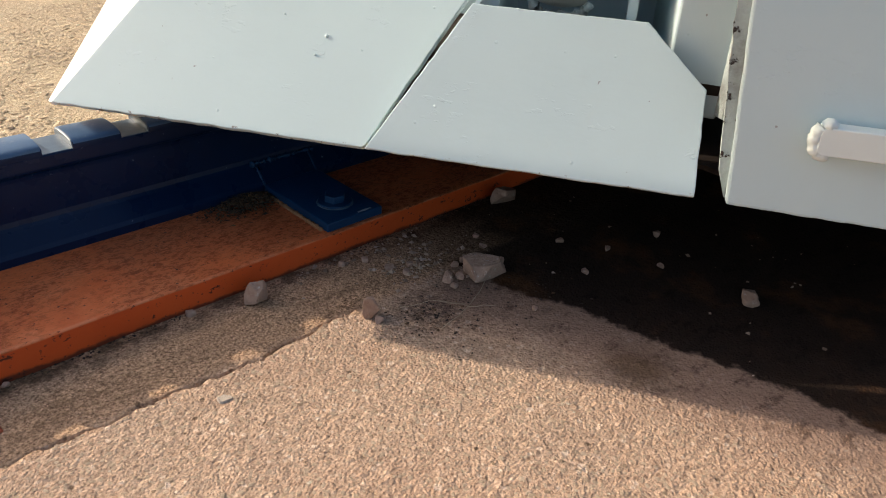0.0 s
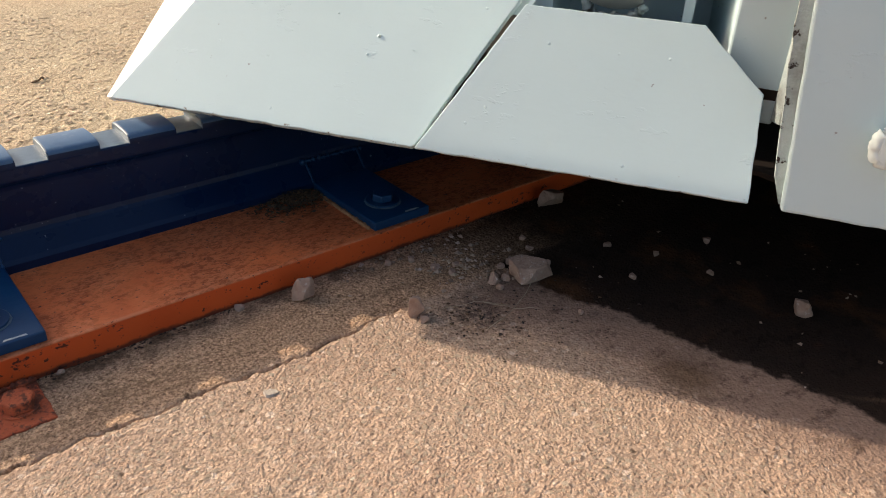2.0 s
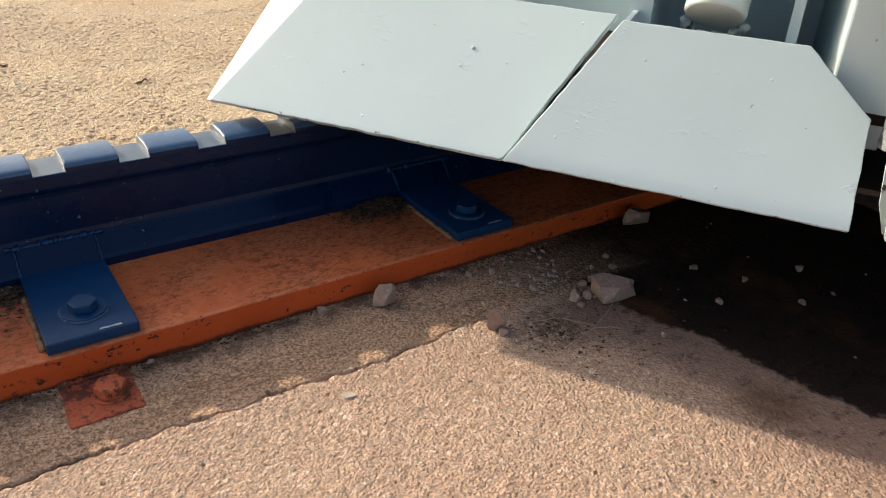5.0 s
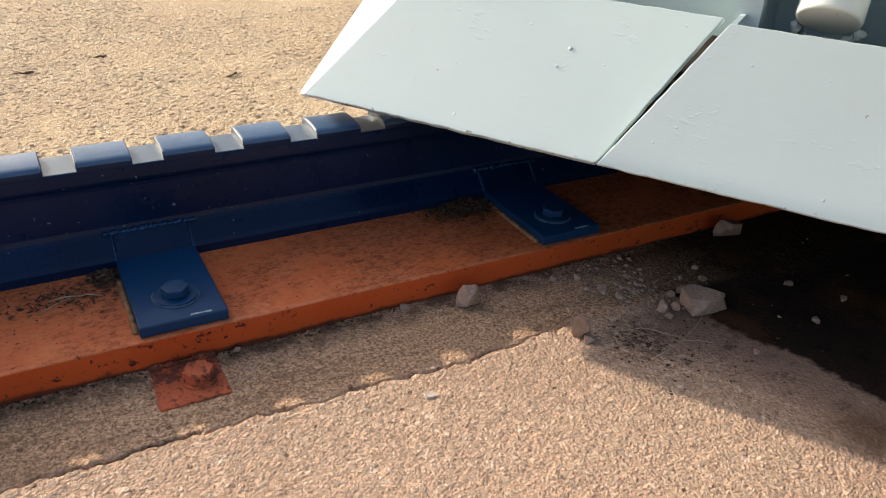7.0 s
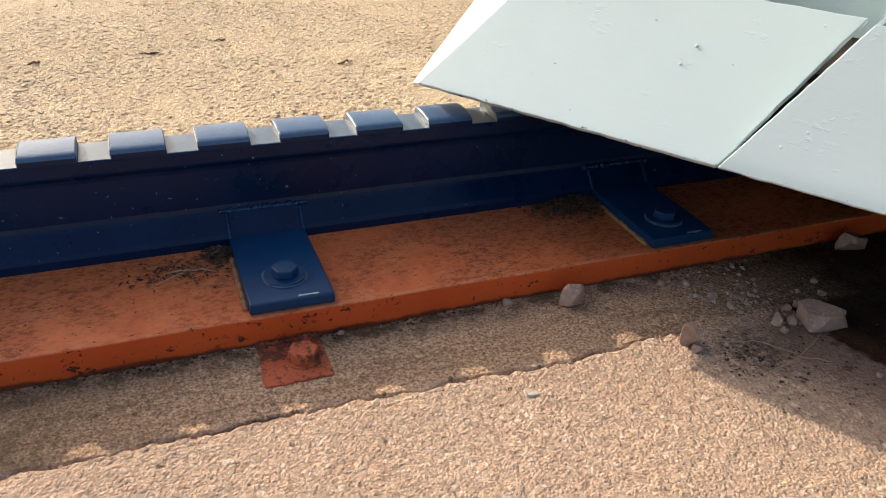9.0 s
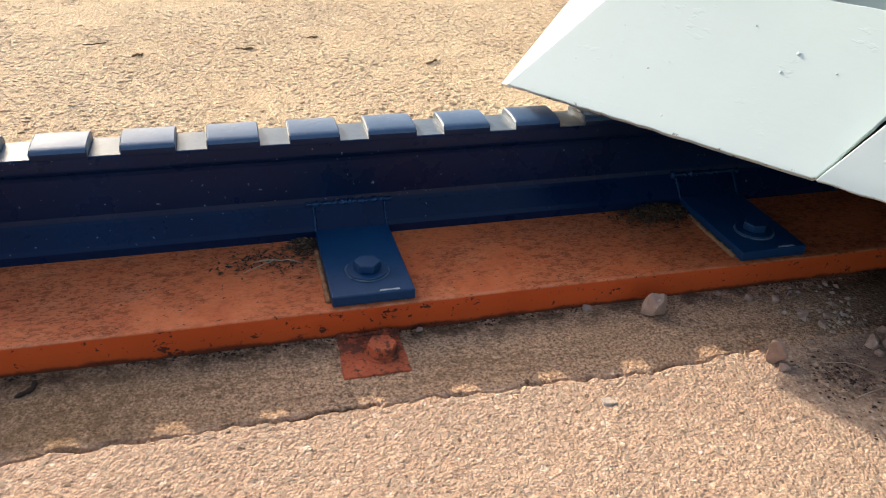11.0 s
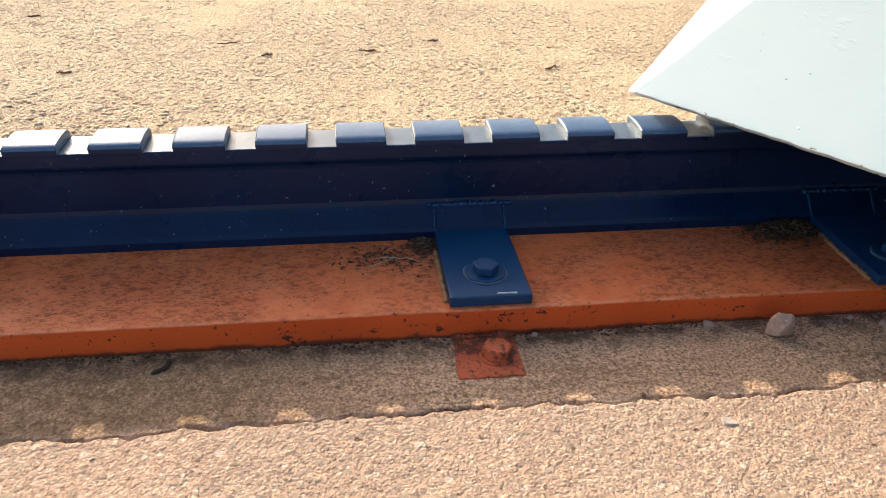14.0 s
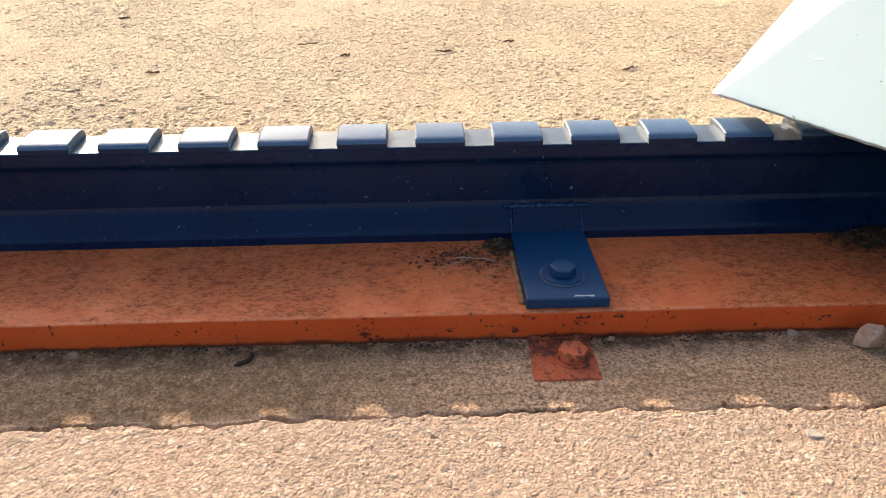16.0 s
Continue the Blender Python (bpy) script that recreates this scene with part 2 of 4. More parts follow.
def paint_orange():
    k = Nodes("weathered_orange_paint")
    x, y, z = k.axes()
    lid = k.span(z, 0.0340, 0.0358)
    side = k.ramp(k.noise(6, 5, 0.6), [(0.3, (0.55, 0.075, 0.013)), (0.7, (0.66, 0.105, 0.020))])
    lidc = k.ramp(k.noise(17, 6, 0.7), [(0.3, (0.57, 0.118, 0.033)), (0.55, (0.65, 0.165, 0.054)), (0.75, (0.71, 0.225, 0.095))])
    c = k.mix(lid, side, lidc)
    # brown stains with clustered flecks on the upper face
    cloud = k.noise(7, 5, 0.68, stretch=(1, 1.5, 1))
    patchy = k.op("MULTIPLY", k.span(cloud, 0.40, 0.60), lid)
    c = k.mix(k.op("MULTIPLY", patchy, 0.38), c, (0.33, 0.095, 0.038))
    fine = k.span(k.noise(230, 4, 0.7, stretch=(0.55, 1, 1)), 0.49, 0.58)
    coarse = k.span(k.noise(85, 5, 0.75, stretch=(0.6, 1, 1)), 0.52, 0.62)
    thick = k.span(cloud, 0.33, 0.56, 0.12, 1.0)
    blot = k.op("MULTIPLY", k.op("MULTIPLY", k.op("MAXIMUM", k.op("MULTIPLY", fine, 0.75), coarse), thick), lid)
    c = k.mix(k.op("MULTIPLY", blot, 0.7), c, (0.145, 0.040, 0.016))
    # pale scuffed line along the top arris
    rim = k.op("MULTIPLY", k.op("MULTIPLY", k.span(y, -0.1845, -0.1825), k.span(y, -0.176, -0.1815)), k.span(k.noise(40, 4, 0.6), 0.42, 0.6, 0.1, 0.6))
    c = k.mix(k.op("MULTIPLY", rim, lid), c, (0.64, 0.25, 0.13))
    # chips down to dark steel on the edge, thickest beside the lug
    by = k.op("MULTIPLY", k.span(x, -0.62, -0.32), k.span(x, -0.04, -0.20))
    chips = k.span(k.op("ADD", k.noise(62, 5, 0.7, stretch=(0.6, 1, 1)), k.op("MULTIPLY", by, 0.045)), 0.645, 0.67)
    spots = k.op("MAXIMUM", k.span(k.noise(140, 4, 0.65), 0.635, 0.66), k.op("MULTIPLY", chips, k.span(lid, 0, 1, 1.0, 0.15)))
    c = k.mix(k.op("MULTIPLY", spots, 0.88), c, (0.040, 0.015, 0.011))
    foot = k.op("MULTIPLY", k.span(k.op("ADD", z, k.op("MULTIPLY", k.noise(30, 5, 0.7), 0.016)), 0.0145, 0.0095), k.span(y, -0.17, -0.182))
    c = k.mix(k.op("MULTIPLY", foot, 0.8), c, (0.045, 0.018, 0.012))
    h = k.op("ADD", k.noise(55, 5, 0.6), k.op("ADD", k.op("MULTIPLY", spots, -0.6), k.op("MULTIPLY", blot, 0.35)))
    return k.done(c, k.span(blot, 0, 1, 0.55, 0.85), 0, k.bump(h, 0.001, 0.7), spec=0.3)


def rusty_orange():
    k = Nodes("rusted_orange_paint")
    y = k.axes()[1]
    c = k.ramp(k.noise(30, 5, 0.6), [(0.3, (0.40, 0.075, 0.026)), (0.7, (0.56, 0.125, 0.045))])
    back = k.span(y, -0.02, 0.03, 0, 0.10)
    rust = k.span(k.op("ADD", k.noise(55, 6, 0.72), back), 0.50, 0.60)
    c = k.mix(k.op("MULTIPLY", rust, 0.85), c, (0.10, 0.032, 0.016))
    c = k.mix(k.span(k.noise(210, 4, 0.7), 0.56, 0.64, 0, 0.7), c, (0.05, 0.02, 0.012))
    hb = k.bump(k.noise(160, 5, 0.7), 0.002, 0.9)
    return k.done(c, 0.85, 0, hb)


# near-black colour that paints in the deep shade under the machine
def shade_black():
    k = Nodes("black_shade_steel")
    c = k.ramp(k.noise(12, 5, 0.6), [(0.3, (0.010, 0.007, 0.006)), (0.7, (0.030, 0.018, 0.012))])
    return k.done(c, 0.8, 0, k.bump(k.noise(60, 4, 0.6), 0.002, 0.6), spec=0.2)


def paint_white(name, tint, rough, chipped=False):
    k = Nodes(name)
    c = k.mix(k.span(k.noise(4, 5, 0.6), 0.3, 0.7), tint, tuple(v * 0.955 for v in tint))
    dirt = k.span(k.noise(13, 7, 0.72), 0.6, 0.85, 0, 0.22)
    c = k.mix(dirt, c, (0.42, 0.40, 0.36))
    speck = k.span(k.noise(85, 2, 0.5), 0.755, 0.775)
    c = k.mix(k.op("MULTIPLY", speck, 0.7), c, (0.22, 0.20, 0.18))
    if chipped:
        v = k.axes()[1]
        chip = k.op("MULTIPLY", k.span(v, 0.0045, 0.001), k.span(k.noise(70, 4, 0.6), 0.60, 0.66))
        c = k.mix(chip, c, (0.14, 0.09, 0.05))
    # faint brush marks, small tears in patches, scattered nibs
    brush = k.noise(9, 5, 0.55, stretch=(0.6, 1, 1))
    where = k.span(k.noise(10, 4, 0.6), 0.53, 0.66)
    tear = k.op("MULTIPLY", k.span(k.noise(120, 3, 0.6, stretch=(0.55, 1, 1)), 0.55, 0.64), where)
    nib = k.op("ADD", k.voronoi(48, "Distance"), k.op("MULTIPLY", k.noise(260, 3), 0.12))
    pick = k.n("ShaderNodeSeparateColor")
    k.put(pick.inputs[0], k.voronoi(48, "Color"))
    nibs = k.op("MULTIPLY", k.span(nib, 0.17, 0.09), k.op("GREATER_THAN", pick.outputs[1], 0.87))
    h = k.op("ADD", k.op("MULTIPLY", brush, 0.9), k.op("MULTIPLY", tear, 0.25))
    h = k.op("ADD", h, k.op("MULTIPLY", nibs, 0.40))
    return k.done(c, rough, 0, k.bump(h, 0.0016, 0.85))


def peeling_white():
    k = Nodes("peeling_white_paint_over_rust")
    z = k.axes()[2]
    n = k.noise(24, 6, 0.7, stretch=(1.6, 1.6, 0.5))
    low = k.op("ADD", n, k.span(z, 0.42, 0.22, 0, 0.10))
    peel = k.span(low, 0.665, 0.69)
    white = k.mix(k.span(k.noise(11, 6, 0.7), 0.4, 0.75), (0.44, 0.49, 0.47), (0.19, 0.19, 0.17))
    rust = k.ramp(k.noise(60, 5, 0.7), [(0.40, (0.015, 0.011, 0.010)), (0.65, (0.05, 0.024, 0.014)), (0.85, (0.22, 0.08, 0.03))])
    hb = k.bump(k.op("ADD", k.op("MULTIPLY", peel, -0.8), k.noise(70, 5, 0.7)), 0.003, 0.9)
    return k.done(k.mix(peel, white, rust), 0.7, 0, hb)


def stone_material(name, lo, hi):
    k = Nodes(name)
    info = k.n("ShaderNodeObjectInfo")
    c = k.ramp(k.noise(45, 6, 0.65), [(0.3, lo), (0.7, hi)])
    c = k.mix(k.span(k.noise(160, 3, 0.6), 0.58, 0.7, 0, 0.6), c, (0.62, 0.54, 0.47))
    c = k.mix(k.op("MULTIPLY", info.outputs["Random"], 0.3), c, (0.27, 0.16, 0.115))
    c = k.mix(k.span(k.noise(22, 5, 0.7), 0.5, 0.62, 0, 0.5), c, (0.20, 0.125, 0.085))
    hb = k.bump(k.noise(130, 6, 0.7), 0.002, 0.9)
    return k.done(c, 0.9, 0, hb, spec=0.3)


def gravel_material():
    k = Nodes("loose_grit")
    g = k.n("ShaderNodeNewGeometry")
    c = k.ramp(g.outputs["Random Per Island"], [(0, (0.19, 0.13, 0.09)), (0.3, (0.30, 0.205, 0.145)), (0.7, (0.44, 0.32, 0.24)), (1, (0.58, 0.46, 0.37))])
    c = k.mix(0.3, c, k.mix(1.0, c, k.noise(300, 3), "MULTIPLY"))
    return k.done(c, 0.9, 0, k.bump(k.noise(400, 3), 0.0008, 0.7), spec=0.3)


def aggregate_material(name, tone):
    k = Nodes(name)
    g = k.n("ShaderNodeNewGeometry")
    c = k.ramp(g.outputs["Random Per Island"], [(0, (0.34, 0.235, 0.165)), (0.10, (0.50, 0.365, 0.270)), (0.90, (0.57, 0.43, 0.325)), (0.98, (0.62, 0.48, 0.37)), (1, (0.80, 0.69, 0.56))])
    c = k.mix(1.0, c, tone, "MULTIPLY")
    c = k.mix(0.35, c, k.mix(1.0, c, k.ramp(k.noise(500, 4, 0.7), [(0.35, 0.5), (0.65, 1.25)]), "MULTIPLY"))
    return k.done(c, 0.95, 0, k.bump(k.noise(600, 4, 0.7), 0.001, 0.8), spec=0.1)


def litter_material():
    k = Nodes("dry_leaf_litter")
    g = k.n("ShaderNodeNewGeometry")
    c = k.ramp(g.outputs["Random Per Island"], [(0, (0.016, 0.009, 0.006)), (0.5, (0.045, 0.024, 0.012)), (0.88, (0.12, 0.06, 0.024)), (1, (0.22, 0.13, 0.055))])
    return k.done(k.mix(k.noise(200, 3), c, k.mix(1.0, c, (0.6, 0.6, 0.6), "MULTIPLY")), 0.85)


def straw_material():
    k = Nodes("dry_straw")
    return k.done(k.ramp(k.noise(90, 3), [(0.3, (0.26, 0.19, 0.12)), (0.7, (0.42, 0.33, 0.23))]), 0.8)


def bare_steel():
    k = Nodes("bare_scuffed_steel")
    return k.done(k.mix(k.noise(200, 3), (0.30, 0.33, 0.36), (0.5, 0.52, 0.54)), 0.5, 0.3)


STRAW, BARE, BLUE_CLIP = straw_material(), bare_steel(), paint_blue_clip()
GROUND, BLUE, BLUE_WORN, BLUE_TOP = ground_material(), paint_blue(), paint_blue_worn(), paint_blue_sheen()
ORANGE, ORANGE_RUST = paint_orange(), rusty_orange()
WHITE = paint_white("thick_white_gloss_paint", (0.76, 0.82, 0.79), 0.42)
WHITE_PLATE = paint_white("chipped_white_gloss_paint", (0.60, 0.71, 0.705), 0.42, True)
WHITE_FLAT = paint_white("smooth_white_paint", (0.55, 0.665, 0.68), 0.36)
PALE_STONE = stone_material("whitish_stone", (0.46, 0.37, 0.29), (0.60, 0.51, 0.42))
PEEL, SHADE_BLACK = peeling_white(), shade_black()
STONE = stone_material("broken_pinkish_stone", (0.30, 0.185, 0.135), (0.52, 0.37, 0.285))
def mud_material():
    k = Nodes("dried_mud")
    c = k.ramp(k.noise(70, 5, 0.7), [(0.35, (0.22, 0.10, 0.045)), (0.65, (0.50, 0.27, 0.14))])
    return k.done(c, 0.95, 0, k.bump(k.noise(240, 4, 0.7), 0.0015, 0.9), spec=0.1)


def bark_material():
    k = Nodes("weathered_bark")
    return k.done(k.ramp(k.noise(120, 4, 0.7), [(0.35, (0.09, 0.055, 0.032)), (0.65, (0.24, 0.16, 0.10))]), 0.9)


MUD, BARK = mud_material(), bark_material()
GRIT, LITTER = gravel_material(), litter_material()
SLAB_STONES = aggregate_material("stones_in_pinkish_cement", (0.80, 0.80, 0.755))
SAND_STONES = aggregate_material("stones_in_sandy_cement", (1.0, 1.03, 0.955))


# ---- building helpers ----
def mesh_of(name, bm, material, smooth=False):
    bmesh.ops.recalc_face_normals(bm, faces=bm.faces)
    me = bpy.data.meshes.new(name)
    bm.to_mesh(me)
    bm.free()
    me.materials.append(material)
    if smooth:
        me.polygons.foreach_set("use_smooth", [True] * len(me.polygons))
    return me


def part(name, bm, material, parent=None, label="", smooth=False):
    ob = new(name, mesh_of(name, bm, material, smooth))
    if parent:
        ob.parent = parent
    if label:
        ob["label"] = label
    return ob


def thing(name, label, category, group="", kind="", at=(0, 0, 0)):
    ob = new(name)
    ob.empty_display_size = 0.02
    ob.location = at
    return tagged(ob, label, category, group, kind)


def soften(bm, width, segments=2, angle=0.5):
    edges = [e for e in bm.edges if len(e.link_faces) == 2 and e.calc_face_angle(0) > angle]
    bmesh.ops.bevel(bm, geom=edges, offset=width, segments=segments, profile=0.5, affect="EDGES", clamp_overlap=True)


def box(lo, hi, width=0.0, segments=2):
    bm = bmesh.new()
    c = [(a + b) / 2 for a, b in zip(lo, hi)]
    s = [b - a for a, b in zip(lo, hi)]
    bmesh.ops.create_cube(bm, size=1.0, matrix=Matrix.LocRotScale(c, None, s))
    if width:
        soften(bm, width, segments)
    return bm


def prism(outline, depth, m=None, width=0.0, segments=2):
    """A plate: the outline in its own plane, thickened along the plane's normal by depth."""
    bm = bmesh.new()
    lo = [bm.verts.new((u, v, 0)) for u, v in outline]
    hi = [bm.verts.new((u, v, depth)) for u, v in outline]
    bm.faces.new(lo[::-1])
    bm.faces.new(hi)
    for i in range(len(lo)):
        j = (i + 1) % len(lo)
        bm.faces.new((lo[i], lo[j], hi[j], hi[i]))
    bmesh.ops.recalc_face_normals(bm, faces=bm.faces)
    if width:
        soften(bm, width, segments)
    if m:
        bmesh.ops.transform(bm, matrix=m, verts=bm.verts)
    return bm


def rod(a, b, r, sides=16, width=0.0):
    bm = bmesh.new()
    a, b = Vector(a), Vector(b)
    q = (b - a).to_track_quat("Z", "Y").to_matrix().to_4x4()
    m = Matrix.Translation((a + b) / 2) @ q
    bmesh.ops.create_cone(bm, cap_ends=True, segments=sides, radius1=r, radius2=r, depth=(b - a).length, matrix=m)
    if width:
        soften(bm, width, 2, 0.9)
    return bm


def bead(points, r, seed=0, sides=8, lump=0.35):
    """A lumpy weld bead along points."""
    rnd = random.Random(seed)
    bm = bmesh.new()
    rings = []
    n = len(points)
    for i, p in enumerate(points):
        p = Vector(p)
        d = (Vector(points[min(i + 1, n - 1)]) - Vector(points[max(i - 1, 0)])).normalized()
        s = d.orthogonal().normalized()
        t = d.cross(s)
        rr = r * (1 + rnd.uniform(-lump, lump)) * (0.5 if i in (0, n - 1) else 1)
        rings.append([bm.verts.new(p + (s * math.cos(a) + t * math.sin(a)) * rr * (1 + rnd.uniform(-0.15, 0.15))) for a in [2 * math.pi * j / sides for j in range(sides)]])
    for u, v in zip(rings, rings[1:]):
        for j in range(sides):
            bm.faces.new((u[j], u[(j + 1) % sides], v[(j + 1) % sides], v[j]))
    bm.faces.new(rings[0][::-1])
    bm.faces.new(rings[-1])
    return bm


def along(a, b, n):
    a, b = Vector(a), Vector(b)
    return [a.lerp(b, i / (n - 1)) for i in range(n)]


def rough_edges(outline, step, amount, seed):
    """Points along the outline's edges, a little uneven."""
    rnd = random.Random(seed)
    out = []
    for i, p in enumerate(outline):
        q = outline[(i + 1) % len(outline)]
        p, q = Vector(p), Vector(q)
        n = max(1, int((q - p).length / step))
        d = (q - p).normalized()
        for k in range(n):
            c = p.lerp(q, k / n)
            if k:
                c = c + Vector((-d.y, d.x)) * rnd.uniform(-amount, amount)
            out.append(tuple(c))
    return out


# ---- ground ----
def lattice(rng, x, y, pitch):
    """Smooth random values at places x, y, with features of about pitch."""
    g = rng.random((256, 256))
    u, v = x / pitch + 1000.3, y / pitch + 1000.7
    i, j = np.floor(u).astype(int), np.floor(v).astype(int)
    f, h = u - i, v - j
    f, h = f * f * (3 - 2 * f), h * h * (3 - 2 * h)
    a, b = g[i % 256, j % 256], g[(i + 1) % 256, j % 256]
    c, d = g[i % 256, (j + 1) % 256], g[(i + 1) % 256, (j + 1) % 256]
    return (a * (1 - f) + b * f) * (1 - h) + (c * (1 - f) + d * f) * h - 0.5


def joint_line(rng_seed, x):
    rng = np.random.default_rng(rng_seed)
    return -0.316 + 0.012 * lattice(rng, x, 0 * x, 0.12) + 0.008 * lattice(rng, x, 0 * x, 0.035) + 0.007 * lattice(rng, x, 0 * x, 0.013) + 0.005 * lattice(rng, x, 0 * x, 0.006)


def ground_height(x, y):
    rng = np.random.default_rng(5)
    z = 0.004 * lattice(rng, x, y, 0.5) + 0.003 * lattice(rng, x, y, 0.09)
    stones = np.zeros_like(x)
    for pitch, size, high in ((0.011, 0.0062, 0.0007), (0.027, 0.008, 0.0012)):
        jit = rng.random((128, 128, 3))
        i, j = np.floor(x / pitch).astype(int), np.floor(y / pitch).astype(int)
        for a in (-1, 0, 1):
            for b in (-1, 0, 1):
                q = jit[(i + a) % 128, (j + b) % 128]
                r = size * (0.45 + 0.75 * q[..., 2])
                d2 = ((i + a + q[..., 0]) * pitch - x) ** 2 + ((j + b + q[..., 1]) * pitch - y) ** 2
                stones = np.maximum(stones, high * (0.3 + q[..., 2]) * np.clip(1 - d2 / r**2, 0, 1) ** 0.6)
    yj = joint_line(11, x)
    in_strip = (y > yj) & (y < 0.2)
    rough = np.where(in_strip & (x < 0.45), 0.06, 1.0)
    edge = 0.405 + (-0.39 - y) * 0.235
    rough = np.where((x > edge - 0.1) & (y < -0.33), 0.35, rough)
    clump = np.clip(0.5 + 2.2 * lattice(rng, x, y, 0.22) + 1.2 * lattice(rng, x, y, 0.07), 0, 1) * np.clip((1.3 - y) / 0.8, 0, 1)
    rough = np.where(y > 0.08, 1.3 + 3.2 * clump, rough)
    z = z + stones * rough
    # near slab stands a little above the strip; a ragged open joint between
    t = np.clip((0.235 - x) / 0.03, 0, 1)
    d = (y - yj) * t + (1 - t) * 1.0
    z = np.where((y < yj), z + 0.001 * t, z)
    w = 0.0018 + 0.0030 * lattice(rng, x, y, 0.03)
    z = z - 0.0054 * t * np.exp(-((y - yj) / np.maximum(w, 0.0011)) ** 2)
    # slab behind the rail lies a little lower
    s = np.clip((y - 0.12) / 0.2, 0, 1)
    return z - 0.013 * s * s * (3 - 2 * s)


def steps(lo, hi, pitch, far, grow=1.22):
    core = np.arange(lo, hi, pitch)
    out, d, up, dn = [], pitch, core[-1], core[0]
    ups, dns = [], []
    while up < far or dn > -far:
        d *= grow
        up, dn = up + d, dn - d
        ups.append(up)
        dns.append(dn)
    return np.concatenate([dns[::-1], core, ups])


def build_ground():
    xs = steps(-1.25, 1.05, 0.004, 120, 1.08)
    ya = np.concatenate([np.arange(-0.92, -0.338, 0.004), np.arange(-0.336, -0.298, 0.001), np.arange(-0.296, 0.0, 0.004)])
    yb = np.arange(0.0, 1.5, 0.0055)
    tail = steps(-0.92, 1.5, 0.0055, 120, 1.05)
    ys = np.concatenate([tail[tail < -0.921], ya, yb, tail[tail > 1.502]])
    X, Y = np.meshgrid(xs, ys)
    Z = ground_height(X.ravel(), Y.ravel())
    nx, ny = len(xs), len(ys)
    co = np.stack([X.ravel(), Y.ravel(), Z], 1).astype(np.float32)
    i = (np.arange(ny - 1)[:, None] * nx + np.arange(nx - 1)[None, :]).ravel()
    quads = np.stack([i, i + 1, i + nx + 1, i + nx], 1).astype(np.int32)
    me = bpy.data.meshes.new("ground")
    me.vertices.add(len(co))
    me.vertices.foreach_set("co", co.ravel())
    me.loops.add(quads.size)
    me.loops.foreach_set("vertex_index", quads.ravel())
    me.polygons.add(len(quads))
    me.polygons.foreach_set("loop_start", np.arange(len(quads), dtype=np.int32) * 4)
    me.polygons.foreach_set("use_smooth", np.ones(len(quads), bool))
    me.update()
    me.validate()
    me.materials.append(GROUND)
    return tagged(new("ground", me), "sandy exposed-aggregate concrete ground with a ragged joint and oil stain, shade painted into it", "ground", kind="structure")


build_ground()


def ground_at(x, y):
    return float(ground_height(np.array([x]), np.array([y]))[0])


# ---- orange base plate ----
def build_base_plate():
    bm = bmesh.new()
    x0, x1, y0, y1, top = -2.6, 2.4, -0.1837, 0.24, 0.0364
    n = 260
    rng = np.random.default_rng(3)
    xs = np.linspace(x0, x1, n)
    wv = 0.0016 * lattice(rng, xs, 0 * xs, 0.06)
    wz = 0.0012 * lattice(rng, xs, 0 * xs, 0.09)
    prof = [(y0, -0.02), (y0, top - 0.0018), (y0 + 0.0006, top - 0.0005), (y0 + 0.0020, top), (-0.10, top), (-0.02, top), (0.10, top), (y1, top), (y1, -0.02)]
    rows = []
    for i in range(n):
        rows.append([bm.verts.new((xs[i], y + (wv[i] if k < 4 else 0), z + (wz[i] if 1 <= k < 4 else 0))) for k, (y, z) in enumerate(prof)])
    for a, b in zip(rows, rows[1:]):
        for k in range(len(prof) - 1):
            bm.faces.new((a[k], b[k], b[k + 1], a[k + 1]))
    bm.faces.new(rows[0])
    bm.faces.new(rows[-1][::-1])
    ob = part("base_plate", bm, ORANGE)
    return tagged(ob, "orange-painted steel base plate under the rail, dirty and chipped", "base plate")


build_base_plate()


# ---- toothed rail ----
HEAD_Y, HEAD_W, FLOOR_Z, TOP_Z, PITCH, SHIFT = 0.012, 0.062, 0.1636, 0.1766, 0.1012, 0.0045


